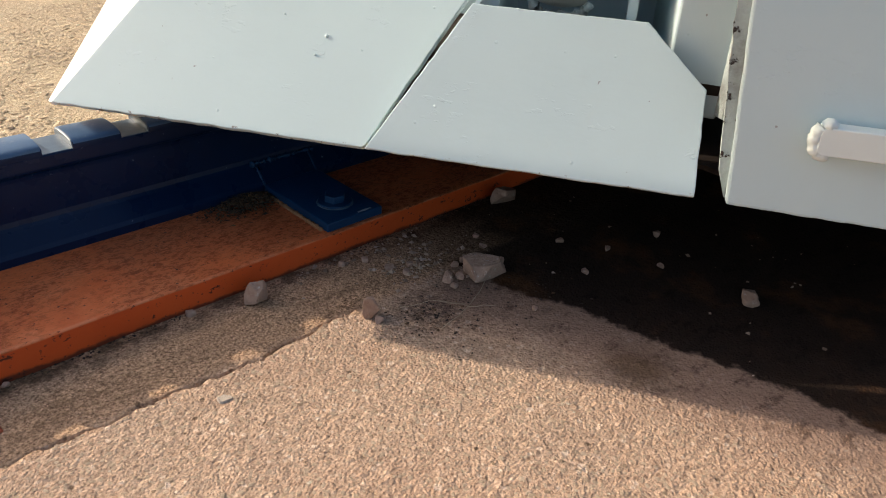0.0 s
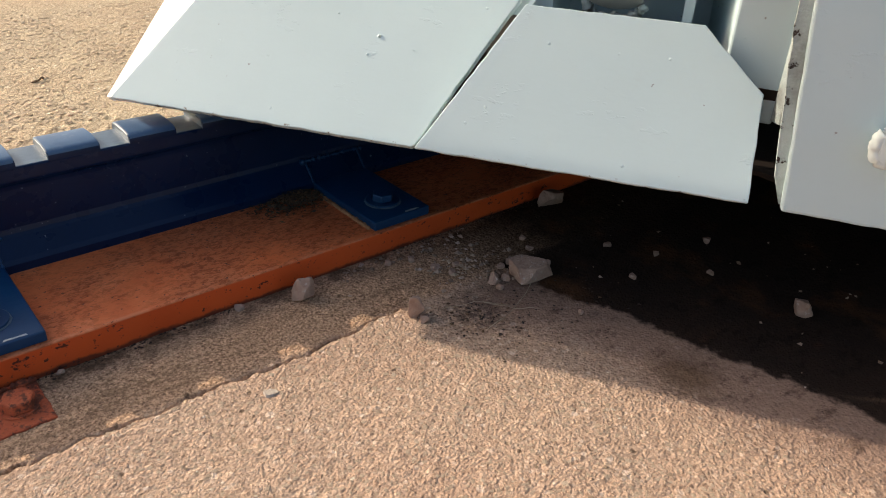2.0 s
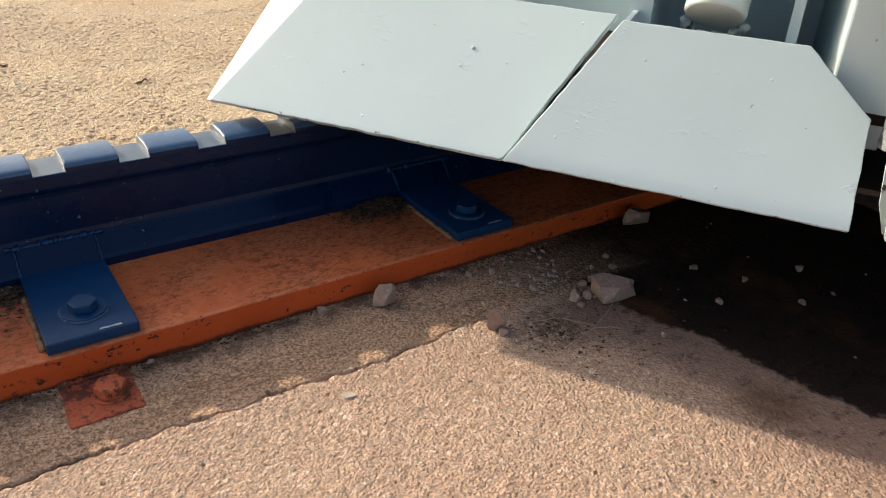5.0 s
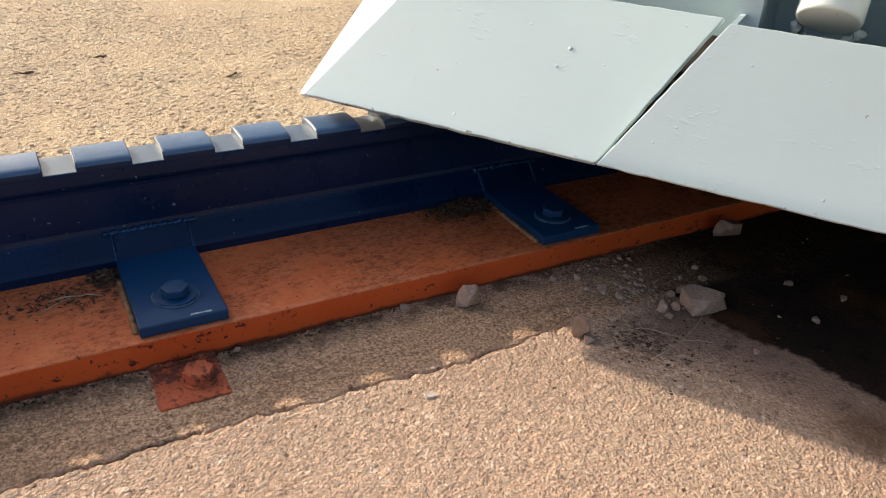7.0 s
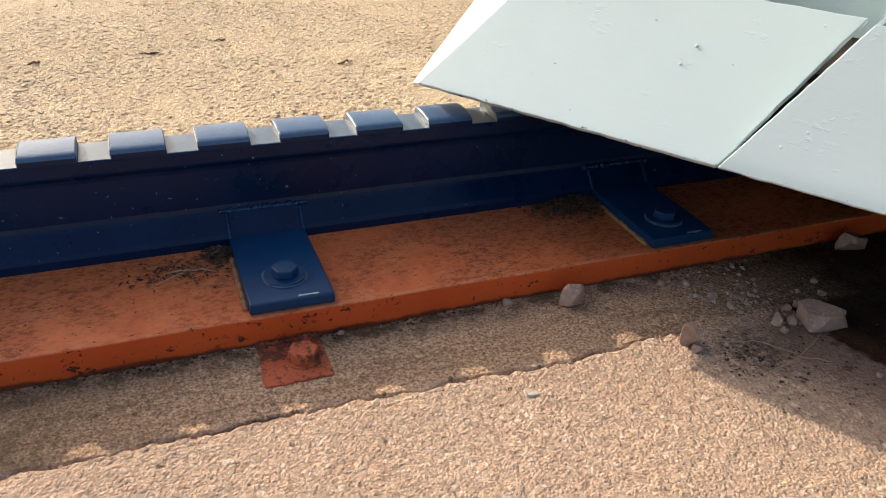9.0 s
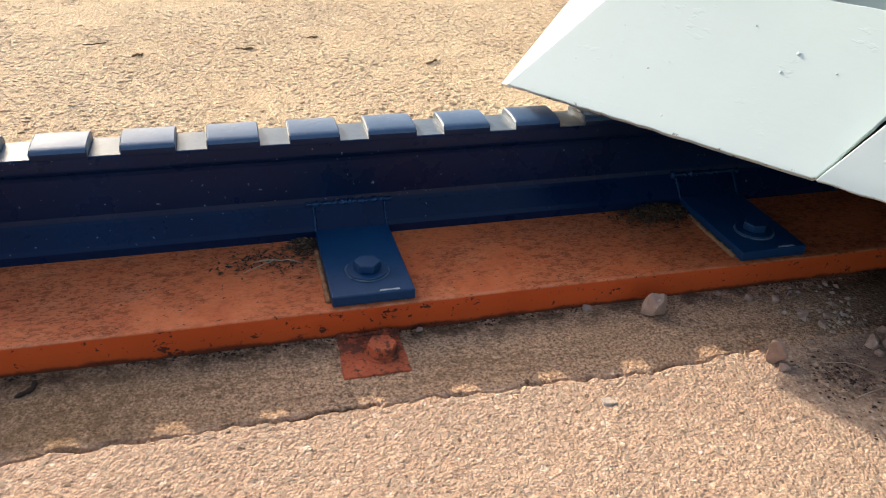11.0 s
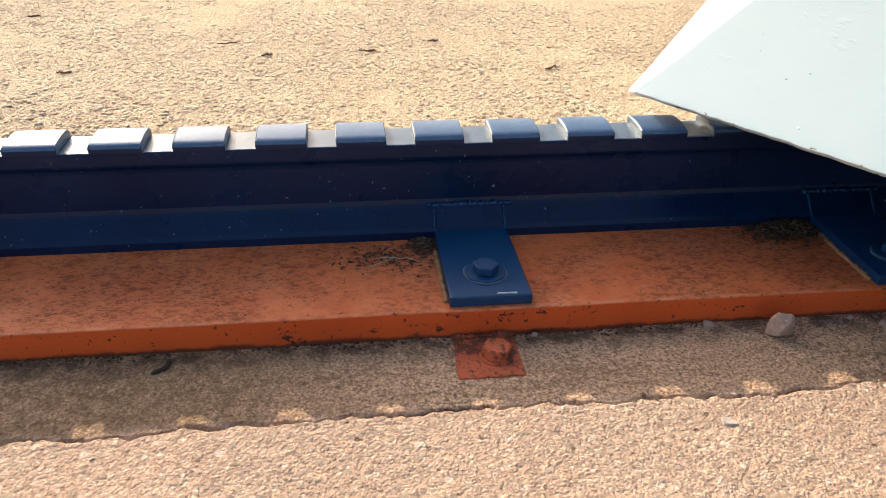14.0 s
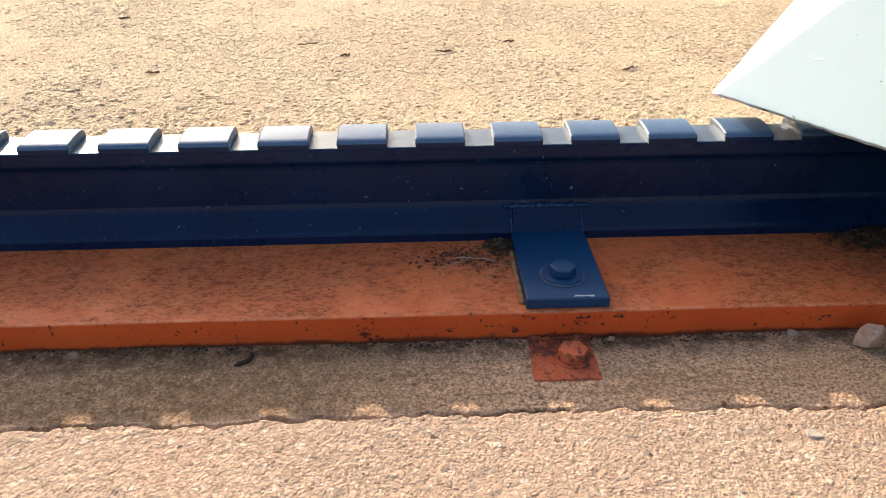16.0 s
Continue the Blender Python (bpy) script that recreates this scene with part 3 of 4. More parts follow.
def build_rail():
    rail = thing("toothed_rail", "navy blue painted steel rail with square notches along its head", "rail")
    top = 0.0364
    h = HEAD_Y
    front = [(-0.010, top), (-0.010, top + 0.011), (-0.006, top + 0.0165), (0.0135, 0.0725), (0.0165, 0.0765), (0.018, 0.083), (h + 0.0055, 0.134), (h + 0.0048, 0.139), (h + 0.003, 0.142), (h + 0.0008, 0.1445), (h, 0.1475), (h, FLOOR_Z - 0.0015), (h + 0.0015, FLOOR_Z)]
    prof = front + [(2 * h + HEAD_W - y, z) for y, z in reversed(front)]
    bm = bmesh.new()
    xs = np.linspace(-2.6, 2.4, 60)
    rows = [[bm.verts.new((x, y, z)) for y, z in prof] for x in xs]
    for a, b in zip(rows, rows[1:]):
        for k in range(len(prof)):
            j = (k + 1) % len(prof)
            bm.faces.new((a[k], b[k], b[j], a[j]))
    bm.faces.new(rows[0])
    bm.faces.new(rows[-1][::-1])
    part("rail_body", bm, BLUE, rail)
    # worn floor of the notches, its pale colour also painting in sky reflection
    for i in range(-25, 24):
        x1 = i * PITCH
        if i == -25:
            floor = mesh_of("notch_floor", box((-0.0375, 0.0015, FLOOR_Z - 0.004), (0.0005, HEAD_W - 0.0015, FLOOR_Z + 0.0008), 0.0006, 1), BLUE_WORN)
            bm = bmesh.new()
            # tooth: crowned top with rolled front and back shoulders
            pr = [(0.0, FLOOR_Z - 0.001), (0.0, TOP_Z - 0.0065), (0.0012, TOP_Z - 0.0035), (0.004, TOP_Z - 0.0015), (0.010, TOP_Z - 0.0004), (0.02, TOP_Z + 0.0006), (0.031, TOP_Z + 0.001)]
            pr = pr + [(HEAD_W - y, z) for y, z in reversed(pr[:-1])]
            w = 0.0635
            # slight flare at the foot of both end faces
            cuts = [(0.0, 0.0016), (0.0012, 0.0), (w - 0.0012, 0.0), (w, 0.0016)]
            rows = []
            for x, drop in cuts:
                rows.append([bm.verts.new((x, y, z - (drop if 0 < k < len(pr) - 1 else 0))) for k, (y, z) in enumerate(pr)])
            for a, b in zip(rows, rows[1:]):
                for k in range(len(pr) - 1):
                    bm.faces.new((a[k], b[k], b[k + 1], a[k + 1]))
            bm.faces.new(rows[0])
            bm.faces.new(rows[-1][::-1])
            bm.faces.ensure_lookup_table()
            bmesh.ops.recalc_face_normals(bm, faces=bm.faces)
            # upward faces take the blue with the sky's reflection in its colour
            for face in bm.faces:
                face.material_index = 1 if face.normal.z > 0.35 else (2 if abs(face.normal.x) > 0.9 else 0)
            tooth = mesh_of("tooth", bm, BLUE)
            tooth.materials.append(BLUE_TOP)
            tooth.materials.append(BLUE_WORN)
            tooth.polygons.foreach_set("use_smooth", [True] * len(tooth.polygons))
            tooth.set_sharp_from_angle(angle=radians(40))
            lip = mesh_of("worn_edge", bead([(0, 0.0, FLOOR_Z + 0.002), (0, 0.0006, TOP_Z - 0.006), (0, 0.004, TOP_Z - 0.0025), (0, 0.02, TOP_Z - 0.0006), (0, 0.042, TOP_Z - 0.0006), (0, 0.058, TOP_Z - 0.0025)], 0.0011, 4, 6), BLUE_WORN)
        t = new("tooth", tooth)
        t.location = (x1 + SHIFT, HEAD_Y, 0)
        t.parent = rail
        f = new("notch_floor", floor)
        f.location = (x1 + SHIFT, HEAD_Y, 0)
        f.parent = rail
        f["label"] = "worn notch floor, paled by painted sky reflection"
        e = new("worn_edge", lip)
        e.parent = t
        e.location = (0, 0, 0)
    return rail


build_rail()


# ---- rail clips ----
def hex_bolt(name, x, y, z, r, h, material, parent, turn=0.2, label=""):
    bm = bmesh.new()
    m = Matrix.Translation((x, y, z + h / 2)) @ Matrix.Rotation(turn, 4, "Z")
    bmesh.ops.create_cone(bm, cap_ends=True, segments=6, radius1=r, radius2=r * 0.97, depth=h, matrix=m)
    soften(bm, 0.0016, 2, 0.6)
    return part(name, bm, material, parent, label)


def build_clip(x0, seed):
    w, y0, y1, z0, z1 = 0.0985, -0.1764, -0.0095, 0.0364, 0.0502
    clip = thing("rail_clip", "navy blue steel clip plate bolted to the orange base plate", "rail clip", "clips holding the rail", at=(x0, 0, 0))
    part("clip_plate", box((0, y0, z0), (w, y1 - 0.002, z1), 0.0018), BLUE_CLIP, clip)
    # bent tongue lying on the rail foot
    bm = bmesh.new()
    prof = [(-0.0125, z1 - 0.001), (-0.0085, z1 + 0.0030), (0.0118, 0.0752), (0.0128, 0.0725), (-0.006, 0.0515), (-0.011, 0.045)]
    lo = [bm.verts.new((0.004, y, z)) for y, z in prof]
    hi = [bm.verts.new((w - 0.004, y, z)) for y, z in prof]
    bm.faces.new(lo)
    bm.faces.new(hi[::-1])
    for i in range(len(prof)):
        j = (i + 1) % len(prof)
        bm.faces.new((lo[i], hi[i], hi[j], lo[j]))
    part("tongue", bm, BLUE, clip)
    part("weld_bead", bead(along((-0.008, 0.0135, 0.0755), (w + 0.010, 0.0135, 0.0755), 60), 0.0034, seed, 7, 0.75), BLUE_CLIP, clip, "lumpy painted weld", True)
    for side in (0.0015, w - 0.0015):
        part("weld_bead", bead(along((side, -0.013, z1 - 0.004), (side, 0.0120, 0.0735), 16), 0.0018, seed + 7, 7, 0.7), BLUE_CLIP, clip, "lumpy painted weld", True)
    # dried mud along the flanks of the plate
    part("mud_fillet", bead(along((-0.0025, y0 + 0.010, z0 + 0.001), (-0.0025, y1 - 0.035, z0 + 0.001), 56), 0.0036, seed + 9, 6, 0.28), MUD, clip, "dried pale mud along the plate", True)
    bx, by = 0.050, -0.1250
    washer = part("washer", rod((bx, by, z1), (bx, by, z1 + 0.0035), 0.0255, 32, 0.0009), BLUE_CLIP, clip)
    part("paint_ring", bead([(bx + 0.0262 * math.cos(a), by + 0.0262 * math.sin(a), z1 + 0.0006) for a in [2 * math.pi * i / 30 for i in range(31)]], 0.0012, seed + 3, 6, 0.5), BLUE_WORN, washer)
    part("scuff", prism(rough_edges([(0.056, -0.1730), (0.081, -0.1730), (0.080, -0.1700), (0.058, -0.1694)], 0.004, 0.0008, seed), 0.0004, Matrix.Translation((0, 0, z1))), BARE, clip, "bare scuff on the plate edge")
    hex_bolt("bolt_head", bx, by, z1 + 0.0035, 0.0168, 0.0108, BLUE_CLIP, clip, 0.33)
    return clip


build_clip(-0.2756, 20)
build_clip(0.2638, 40)


# ---- anchor tab beside the plate ----
def build_tab():
    tab = thing("anchor_tab", "rusty orange-painted anchor lug with bolt beside the base plate", "anchor lug", at=(-0.237, -0.22, 0))
    z = ground_at(-0.237, -0.24) + 0.0022
    shape = rough_edges([(-0.039, -0.0425), (0.0375, -0.0405), (0.0365, 0.035), (-0.036, 0.035)], 0.008, 0.0010, 9)
    part("lug_plate", prism(shape, 0.014, Matrix.Translation((0, 0, z - 0.014)), 0.0010, 1), ORANGE_RUST, tab)
    part("collar", rod((0.010, -0.004, z - 0.001), (0.010, -0.004, z + 0.0022), 0.0205, 20, 0.001), ORANGE_RUST, tab)
    hex_bolt("bolt_head", 0.010, -0.004, z + 0.002, 0.0180, 0.0125, ORANGE_RUST, tab, 0.5)
    part("weld_bead", bead(along((-0.038, 0.0335, z + 0.001), (0.038, 0.0335, z + 0.001), 26), 0.0036, 4, 7, 0.6), ORANGE_RUST, tab, "rusty weld", True)
    return tab


build_tab()

# ---- white machine base with angled deflector plates ----
TIP = Vector((0.0021, 0.0768, 0.2095))
ALONG, INTO, UP = Vector((0.548, -0.8365, 0)), Vector((0.8365, 0.548, 0)), Vector((0, 0, 1))


def plane_pose(slope, a=0.0, n=0.0, h=0.0):
    """Pose of a plate: u runs along the front edge, v climbs the slope, the thickness goes backward."""
    s = radians(slope)
    v = INTO * math.cos(s) + UP * math.sin(s)
    w = ALONG.cross(v)
    o = TIP + ALONG * a + INTO * n + UP * h
    return Matrix([[ALONG[i], v[i], w[i], o[i]] for i in range(3)] + [[0, 0, 0, 1]])


def spot(a, n, h):
    return TIP + ALONG * a + INTO * n + UP * h


def plate(name, outline, slope, depth, material, parent, seed, label="", a=0.0, n=0.0, h=0.0, step=0.012, amount=0.0006, width=0.0012, back=None):
    m = plane_pose(slope, a, n, h)
    bm = prism(rough_edges(outline, step, amount, seed), -depth, None, 0)
    rim = [e for e in bm.edges if len(e.link_faces) == 2 and e.calc_face_angle(0) > 0.9]
    bmesh.ops.bevel(bm, geom=rim, offset=width, segments=2, affect="EDGES", profile=0.5, clamp_overlap=True)
    # back faces go near-black to deepen the shade behind the plate
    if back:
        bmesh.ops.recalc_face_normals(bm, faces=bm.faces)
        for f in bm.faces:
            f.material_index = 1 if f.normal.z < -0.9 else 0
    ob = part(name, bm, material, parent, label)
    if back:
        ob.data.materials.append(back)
    ob.matrix_local = m
    return ob


def build_machine():
    mach = thing("machine_base", "white-painted steel machine base with angled deflector plates above the rail", "machine base")
    sl, sr = 51.3, 60.6
    kl, kr = math.sin(radians(sl)), math.sin(radians(sr))
    left = plate("deflector_plate", [(0.008, 0), (0.431, 0), (0.435, 0.003), (0.524, 0.16 / kl), (0.121, 0.16 / kl)], sl, 0.010, WHITE_PLATE, mach, 1, "thick white painted deflector plate with chipped lower edge", back=SHADE_BLACK)
    plate("deflector_plate", [(0.436, 0), (0.821, 0), (0.8155, 0.104 / kr), (0.741, 0.163 / kr), (0.538, 0.163 / kr)], sr, 0.010, WHITE_PLATE, mach, 2, "white painted deflector plate with clipped corner", n=-0.003, back=SHADE_BLACK)
    # web that closes the wedge between the two plates
    bm = bmesh.new()
    lo = [spot(0.4365, 0.012, 0.0), spot(0.5385, 0.135, 0.163), spot(0.5385, 0.150, 0.163), spot(0.4365, 0.02, 0.0)]
    u = [bm.verts.new(p) for p in lo]
    v = [bm.verts.new(p + ALONG * 0.006) for p in lo]
    bm.faces.new(u)
    bm.faces.new(v[::-1])
    for i in range(4):
        j = (i + 1) % 4
        bm.faces.new((u[i], v[i], v[j], u[j]))
    part("seam_web", bm, WHITE_FLAT, mach)
    # unseen bar overhead, added to cast the shadow edge on the ground
    part("unseen_shadow_bar", prism([(-0.80, 0.040), (1.75, 0.040), (1.75, 0.087), (-0.80, 0.087)], 0.025, Matrix([[ALONG[i], INTO[i], UP[i], (TIP + UP * 0.40)[i]] for i in range(3)] + [[0, 0, 0, 1]])), WHITE_FLAT, mach)
    # sunlit cheek that falls away behind the ridge; behind it an added hidden sun-blocking plate
    wing = Vector((0.5846, 0.8046, 0.09))
    keel, ridge = spot(0.0082, 0.0, 0.0), spot(0.1212, 0.1282, 0.16)
    keel_far, ridge_far = Vector((0.0218, 0.1325, 0.1892)), Vector((0.1717, 0.1993, 0.3258))

    def slab(corners, thick, label):
        down = (corners[1] - corners[0]).cross(corners[3] - corners[0]).normalized() * thick
        count = len(corners)
        if down.z > 0:
            down = -down
        bm = bmesh.new()
        u = [bm.verts.new(p) for p in corners]
        v = [bm.verts.new(p + down) for p in corners]
        bm.faces.new(u)
        bm.faces.new(v[::-1])
        for i in range(count):
            j = (i + 1) % count
            bm.faces.new((u[i], v[i], v[j], u[j]))
        bmesh.ops.recalc_face_normals(bm, faces=bm.faces)
        soften(bm, 0.001)
        part("deflector_plate", bm, WHITE, mach, label)

    slab([keel, keel_far, ridge_far, ridge], 0.008, "sunlit white cheek of the deflector")
    slab([keel_far.lerp(ridge_far, 0.14) + wing * 0.07, keel_far.lerp(ridge_far, 0.14) + wing * 0.5, ridge_far + wing * 0.45, ridge_far + wing * 0.006, keel_far.lerp(ridge_far, 0.40) + wing * 0.006], 0.010, "added hidden white plate that blocks sun behind the deflector")
    # upright side panel with a grab bar
    plate("side_panel", [(0.855, -0.003), (1.75, -0.016), (1.75, 0.75), (0.79, 0.75)], 84, 0.012, WHITE_FLAT, mach, 3, "smooth white side panel", n=-0.004, width=0.003)
    face = Matrix([[ALONG[i], UP[i], -INTO[i], spot(0.0, 0.002, 0.0)[i]] for i in range(3)] + [[0, 0, 0, 1]])
    nose = [(0.932 - 0.006 * math.cos(t), 0.0785 - 0.006 * math.sin(t)) for t in (0.0, 0.5, 1.0, 1.57)]
    nose_up = [(p, 0.175 - q) for p, q in reversed(nose)]
    bar = part("grab_bar", prism(nose_up + nose + [(1.5, 0.0725), (1.5, 0.1025)], 0.021, face, 0.004, 3), WHITE, mach, "flat white bar welded to the panel")
    part("weld_bead", bead([spot(0.934 + 0.011 * math.cos(t), -0.012, 0.0875 + 0.016 * math.sin(t)) for t in [1.0 + i * 0.155 for i in range(28)]], 0.0068, 5, 12, 0.13), WHITE, bar, "lumpy painted weld", True)
    # post behind the clipped corner: sunlit side, shaded front, peeling edge next to the panel
    stand = Matrix([[ALONG[i], INTO[i], UP[i], (TIP - UP * 0.01)[i]] for i in range(3)] + [[0, 0, 0, 1]])
    post = part("post", prism([(0.772, 0.108), (0.836, 0.100), (0.845, 0.31), (0.751, 0.31)], 0.59, Matrix.Translation(UP * 0.066) @ stand, 0.003), WHITE_FLAT, mach, "upright white post, sunlit on one side")
    part("post_flange", prism(rough_edges([(0.834, 0.099), (0.842, 0.088), (0.862, 0.080), (0.868, 0.30), (0.842, 0.30)], 0.02, 0.0012, 6), 0.60, Matrix.Translation(UP * 0.072) @ stand, 0.0), PEEL, post, "flange with white paint peeling off rust")
    # hardened paint nibs on the plates
    for u, w, r in ((0.358, 0.134, 0.0024), (0.348, 0.108, 0.0016), (0.216, 0.088, 0.0010), (0.144, 0.100, 0.0009), (0.406, 0.121, 0.0011), (0.297, 0.157, 0.0013)):
        bm = bmesh.new()
        bmesh.ops.create_icosphere(bm, subdivisions=2, radius=r)
        for v in bm.verts:
            v.co *= 1 + 0.5 * noise.noise(v.co * 900 + Vector((u * 50, 0, 0)))
            v.co.z *= 0.8
        bmesh.ops.transform(bm, matrix=Matrix.Translation((u, w, 0.0002)), verts=bm.verts)
        part("paint_nib", bm, WHITE_PLATE, left, "", True)
    # main body behind
    part("body", prism([(0.30, 0.31), (2.9, 0.31), (2.9, 2.6), (0.30, 2.6)], 0.73, Matrix([[ALONG[i], INTO[i], UP[i], (TIP + UP * 0.09)[i]] for i in range(3)] + [[0, 0, 0, 1]]), 0.006), WHITE_FLAT, mach)
    # hidden plate, added to stop sun leaking behind the deflector
    part("sun_block_plate", prism([(0.09, 0.10), (0.86, 0.10), (0.86, 0.33), (0.30, 0.33)], 0.012, Matrix([[ALONG[i], INTO[i], UP[i], (TIP + UP * 0.085)[i]] for i in range(3)] + [[0, 0, 0, 1]])), SHADE_BLACK, mach)
    # plain unseen wall, added to keep light out below the machine
    part("light_block_wall", prism([(0.62, 0.62), (2.9, 0.62), (2.9, 0.66), (0.66, 0.66)], 0.33, Matrix([[ALONG[i], INTO[i], UP[i], (TIP - UP * 0.22)[i]] for i in range(3)] + [[0, 0, 0, 1]])), SHADE_BLACK, mach)
    # added black sheet; its colour deepens the shade below
    part("underside", prism([(0.10, 0.05), (0.83, 0.05), (0.87, 0.022), (2.85, 0.022), (2.85, 0.61), (0.12, 0.61)], 0.006, Matrix([[ALONG[i], INTO[i], UP[i], (TIP + UP * 0.012)[i]] for i in range(3)] + [[0, 0, 0, 1]])), SHADE_BLACK, mach, "added black sheet that darkens the underside")
    # unseen sheets, added to block sun leaking underneath from the sunny side
    for name, a, b in (("sun_block_sheet", (0.43, 0.45), (0.80, 0.26)), ("sun_block_sheet", (0.80, 0.26), (2.30, 1.28))):
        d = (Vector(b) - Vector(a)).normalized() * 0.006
        part(name, prism([a, b, (b[0] - d.y, b[1] + d.x), (a[0] - d.y, a[1] + d.x)], 0.46, Matrix.Translation((0, 0, -0.02))), SHADE_BLACK, mach)
    # torn paint along the edge of the side panel
    plate("torn_edge", [(0.842, 0.03), (0.853, 0.0), (0.858, 0.0), (0.832, 0.32), (0.812, 0.32), (0.828, 0.15)], 84, 0.006, PEEL, mach, 13, "ragged rusty edge with peeling white paint", n=0.008, step=0.016, amount=0.0014, width=0.0004)
    # gussets between deflector and body
    for a, thick in ((0.532, 0.028), (0.715, 0.012)):
        bm = bmesh.new()
        lo = [spot(a, 0.145, 0.10), spot(a, 0.31, 0.10), spot(a, 0.31, 0.45), spot(a, 0.165, 0.45)]
        hi = [p + ALONG * thick for p in lo]
        u = [bm.verts.new(p) for p in lo]
        v = [bm.verts.new(p) for p in hi]
        bm.faces.new(u)
        bm.faces.new(v[::-1])
        for i in range(4):
            j = (i + 1) % 4
            bm.faces.new((u[i], v[i], v[j], u[j]))
        soften(bm, 0.002)
        part("gusset", bm, WHITE_FLAT, mach)
    part("boss", rod(spot(0.632, 0.15, 0.168), spot(0.632, 0.31, 0.40), 0.036, 24, 0.004), WHITE, mach, "round white boss with a rough weld", True)
    part("weld_bead", bead([spot(0.632 + 0.036 * math.cos(t), 0.165 - 0.01 * math.sin(t), 0.16 + 0.02 * math.sin(t)) for t in [math.pi + i * 0.13 for i in range(25)]], 0.0055, 8, 8, 0.45), PEEL, mach, "rough rusty weld", True)
    return mach


build_machine()


# ---- loose stones ----
def stone(name, x, y, size, seed, label, flat=0.75, turn=0.0, sink=0.12, cut=7, category="stone", group="stones lying beside the plate", material=STONE):
    rnd = random.Random(seed)
    bm = bmesh.new()
    bmesh.ops.create_icosphere(bm, subdivisions=4 if max(size) > 0.025 else 2, radius=1.0)
    # a squarish lump with broken faces: flat cuts, then a rough grain
    for v in bm.verts:
        v.co = Vector([math.copysign(abs(c) ** 0.5, c) for c in v.co])
    for _ in range(cut):
        d = Vector((rnd.gauss(0, 1), rnd.gauss(0, 1), rnd.gauss(0, 1))).normalized()
        reach = rnd.uniform(0.50, 0.95)
        for v in bm.verts:
            over = v.co.dot(d) - reach
            if over > 0:
                v.co -= d * over
    for axis in range(3):
        lo, hi = min(v.co[axis] for v in bm.verts), max(v.co[axis] for v in bm.verts)
        for v in bm.verts:
            v.co[axis] = ((v.co[axis] - lo) / (hi - lo) - 0.5) * size[axis]
    grain = 0.05 * min(size)
    for v in bm.verts:
        p = v.co * (2.6 / min(size)) + Vector((seed, 0, 0))
        v.co += v.co.normalized() * grain * (noise.noise(p) + 0.6 * noise.noise(p * 2.7))
    low = min(v.co.z for v in bm.verts)
    ob = part(name, bm, material)
    ob.location = (x, y, ground_at(x, y) - low - sink * size[2])
    ob.rotation_euler = (0, 0, turn)
    return tagged(ob, label, category, group)


stone("stone", 0.407, -0.350, (0.060, 0.042, 0.029), 5, "flat-topped pinkish broken stone lying on the concrete", turn=-0.1)
stone("stone", 0.590, -0.213, (0.040, 0.032, 0.034), 8, "reddish angular stone lying in the shade", turn=0.2)
stone("stone", 0.214, -0.337, (0.019, 0.021, 0.037), 12, "small upright whitish stone chip at the joint", turn=0.9)
stone("stone", 0.119, -0.218, (0.026, 0.024, 0.036), 17, "pale angular stone beside the orange plate", turn=0.4)
stone("stone", 0.640, -0.632, (0.029, 0.024, 0.020), 26, "brownish split stone lying on the oil stain", turn=0.7)


stone("pebble", -0.006, -0.36, (0.016, 0.013, 0.005), 31, "flat whitish chip lying on the concrete slab", sink=0.4, material=PALE_STONE, category="pebble", group="loose chips on the concrete")


for n, (x, y, size) in enumerate([(0.0425, -0.192, 0.012), (-0.1755, -0.19, 0.010), (0.392, -0.457, 0.010), (0.306, -0.262, 0.012), (0.215, -0.352, 0.013), (0.350, -0.335, 0.018), (0.366, -0.342, 0.014), (0.345, -0.352, 0.012), (0.385, -0.312, 0.012), (0.43, -0.335, 0.011), (0.445, -0.345, 0.012), (0.455, -0.30, 0.012), (0.47, -0.27, 0.010), (0.335, -0.272, 0.010), (0.318, -0.285, 0.011), (0.292, -0.225, 0.011), (0.26, -0.213, 0.010), (0.405, -0.31, 0.014), (0.56, -0.36, 0.012), (0.60, -0.42, 0.010), (0.62, -0.50, 0.010), (0.52, -0.44, 0.011), (0.70, -0.44, 0.013), (-0.80, -0.198, 0.010)]):
    stone("pebble", x, y, (size, size * 0.85, size * 0.75), 100 + n, "small pale stone chip lying loose on the concrete", turn=n * 0.7, cut=6, category="pebble", group="loose chips on the concrete")


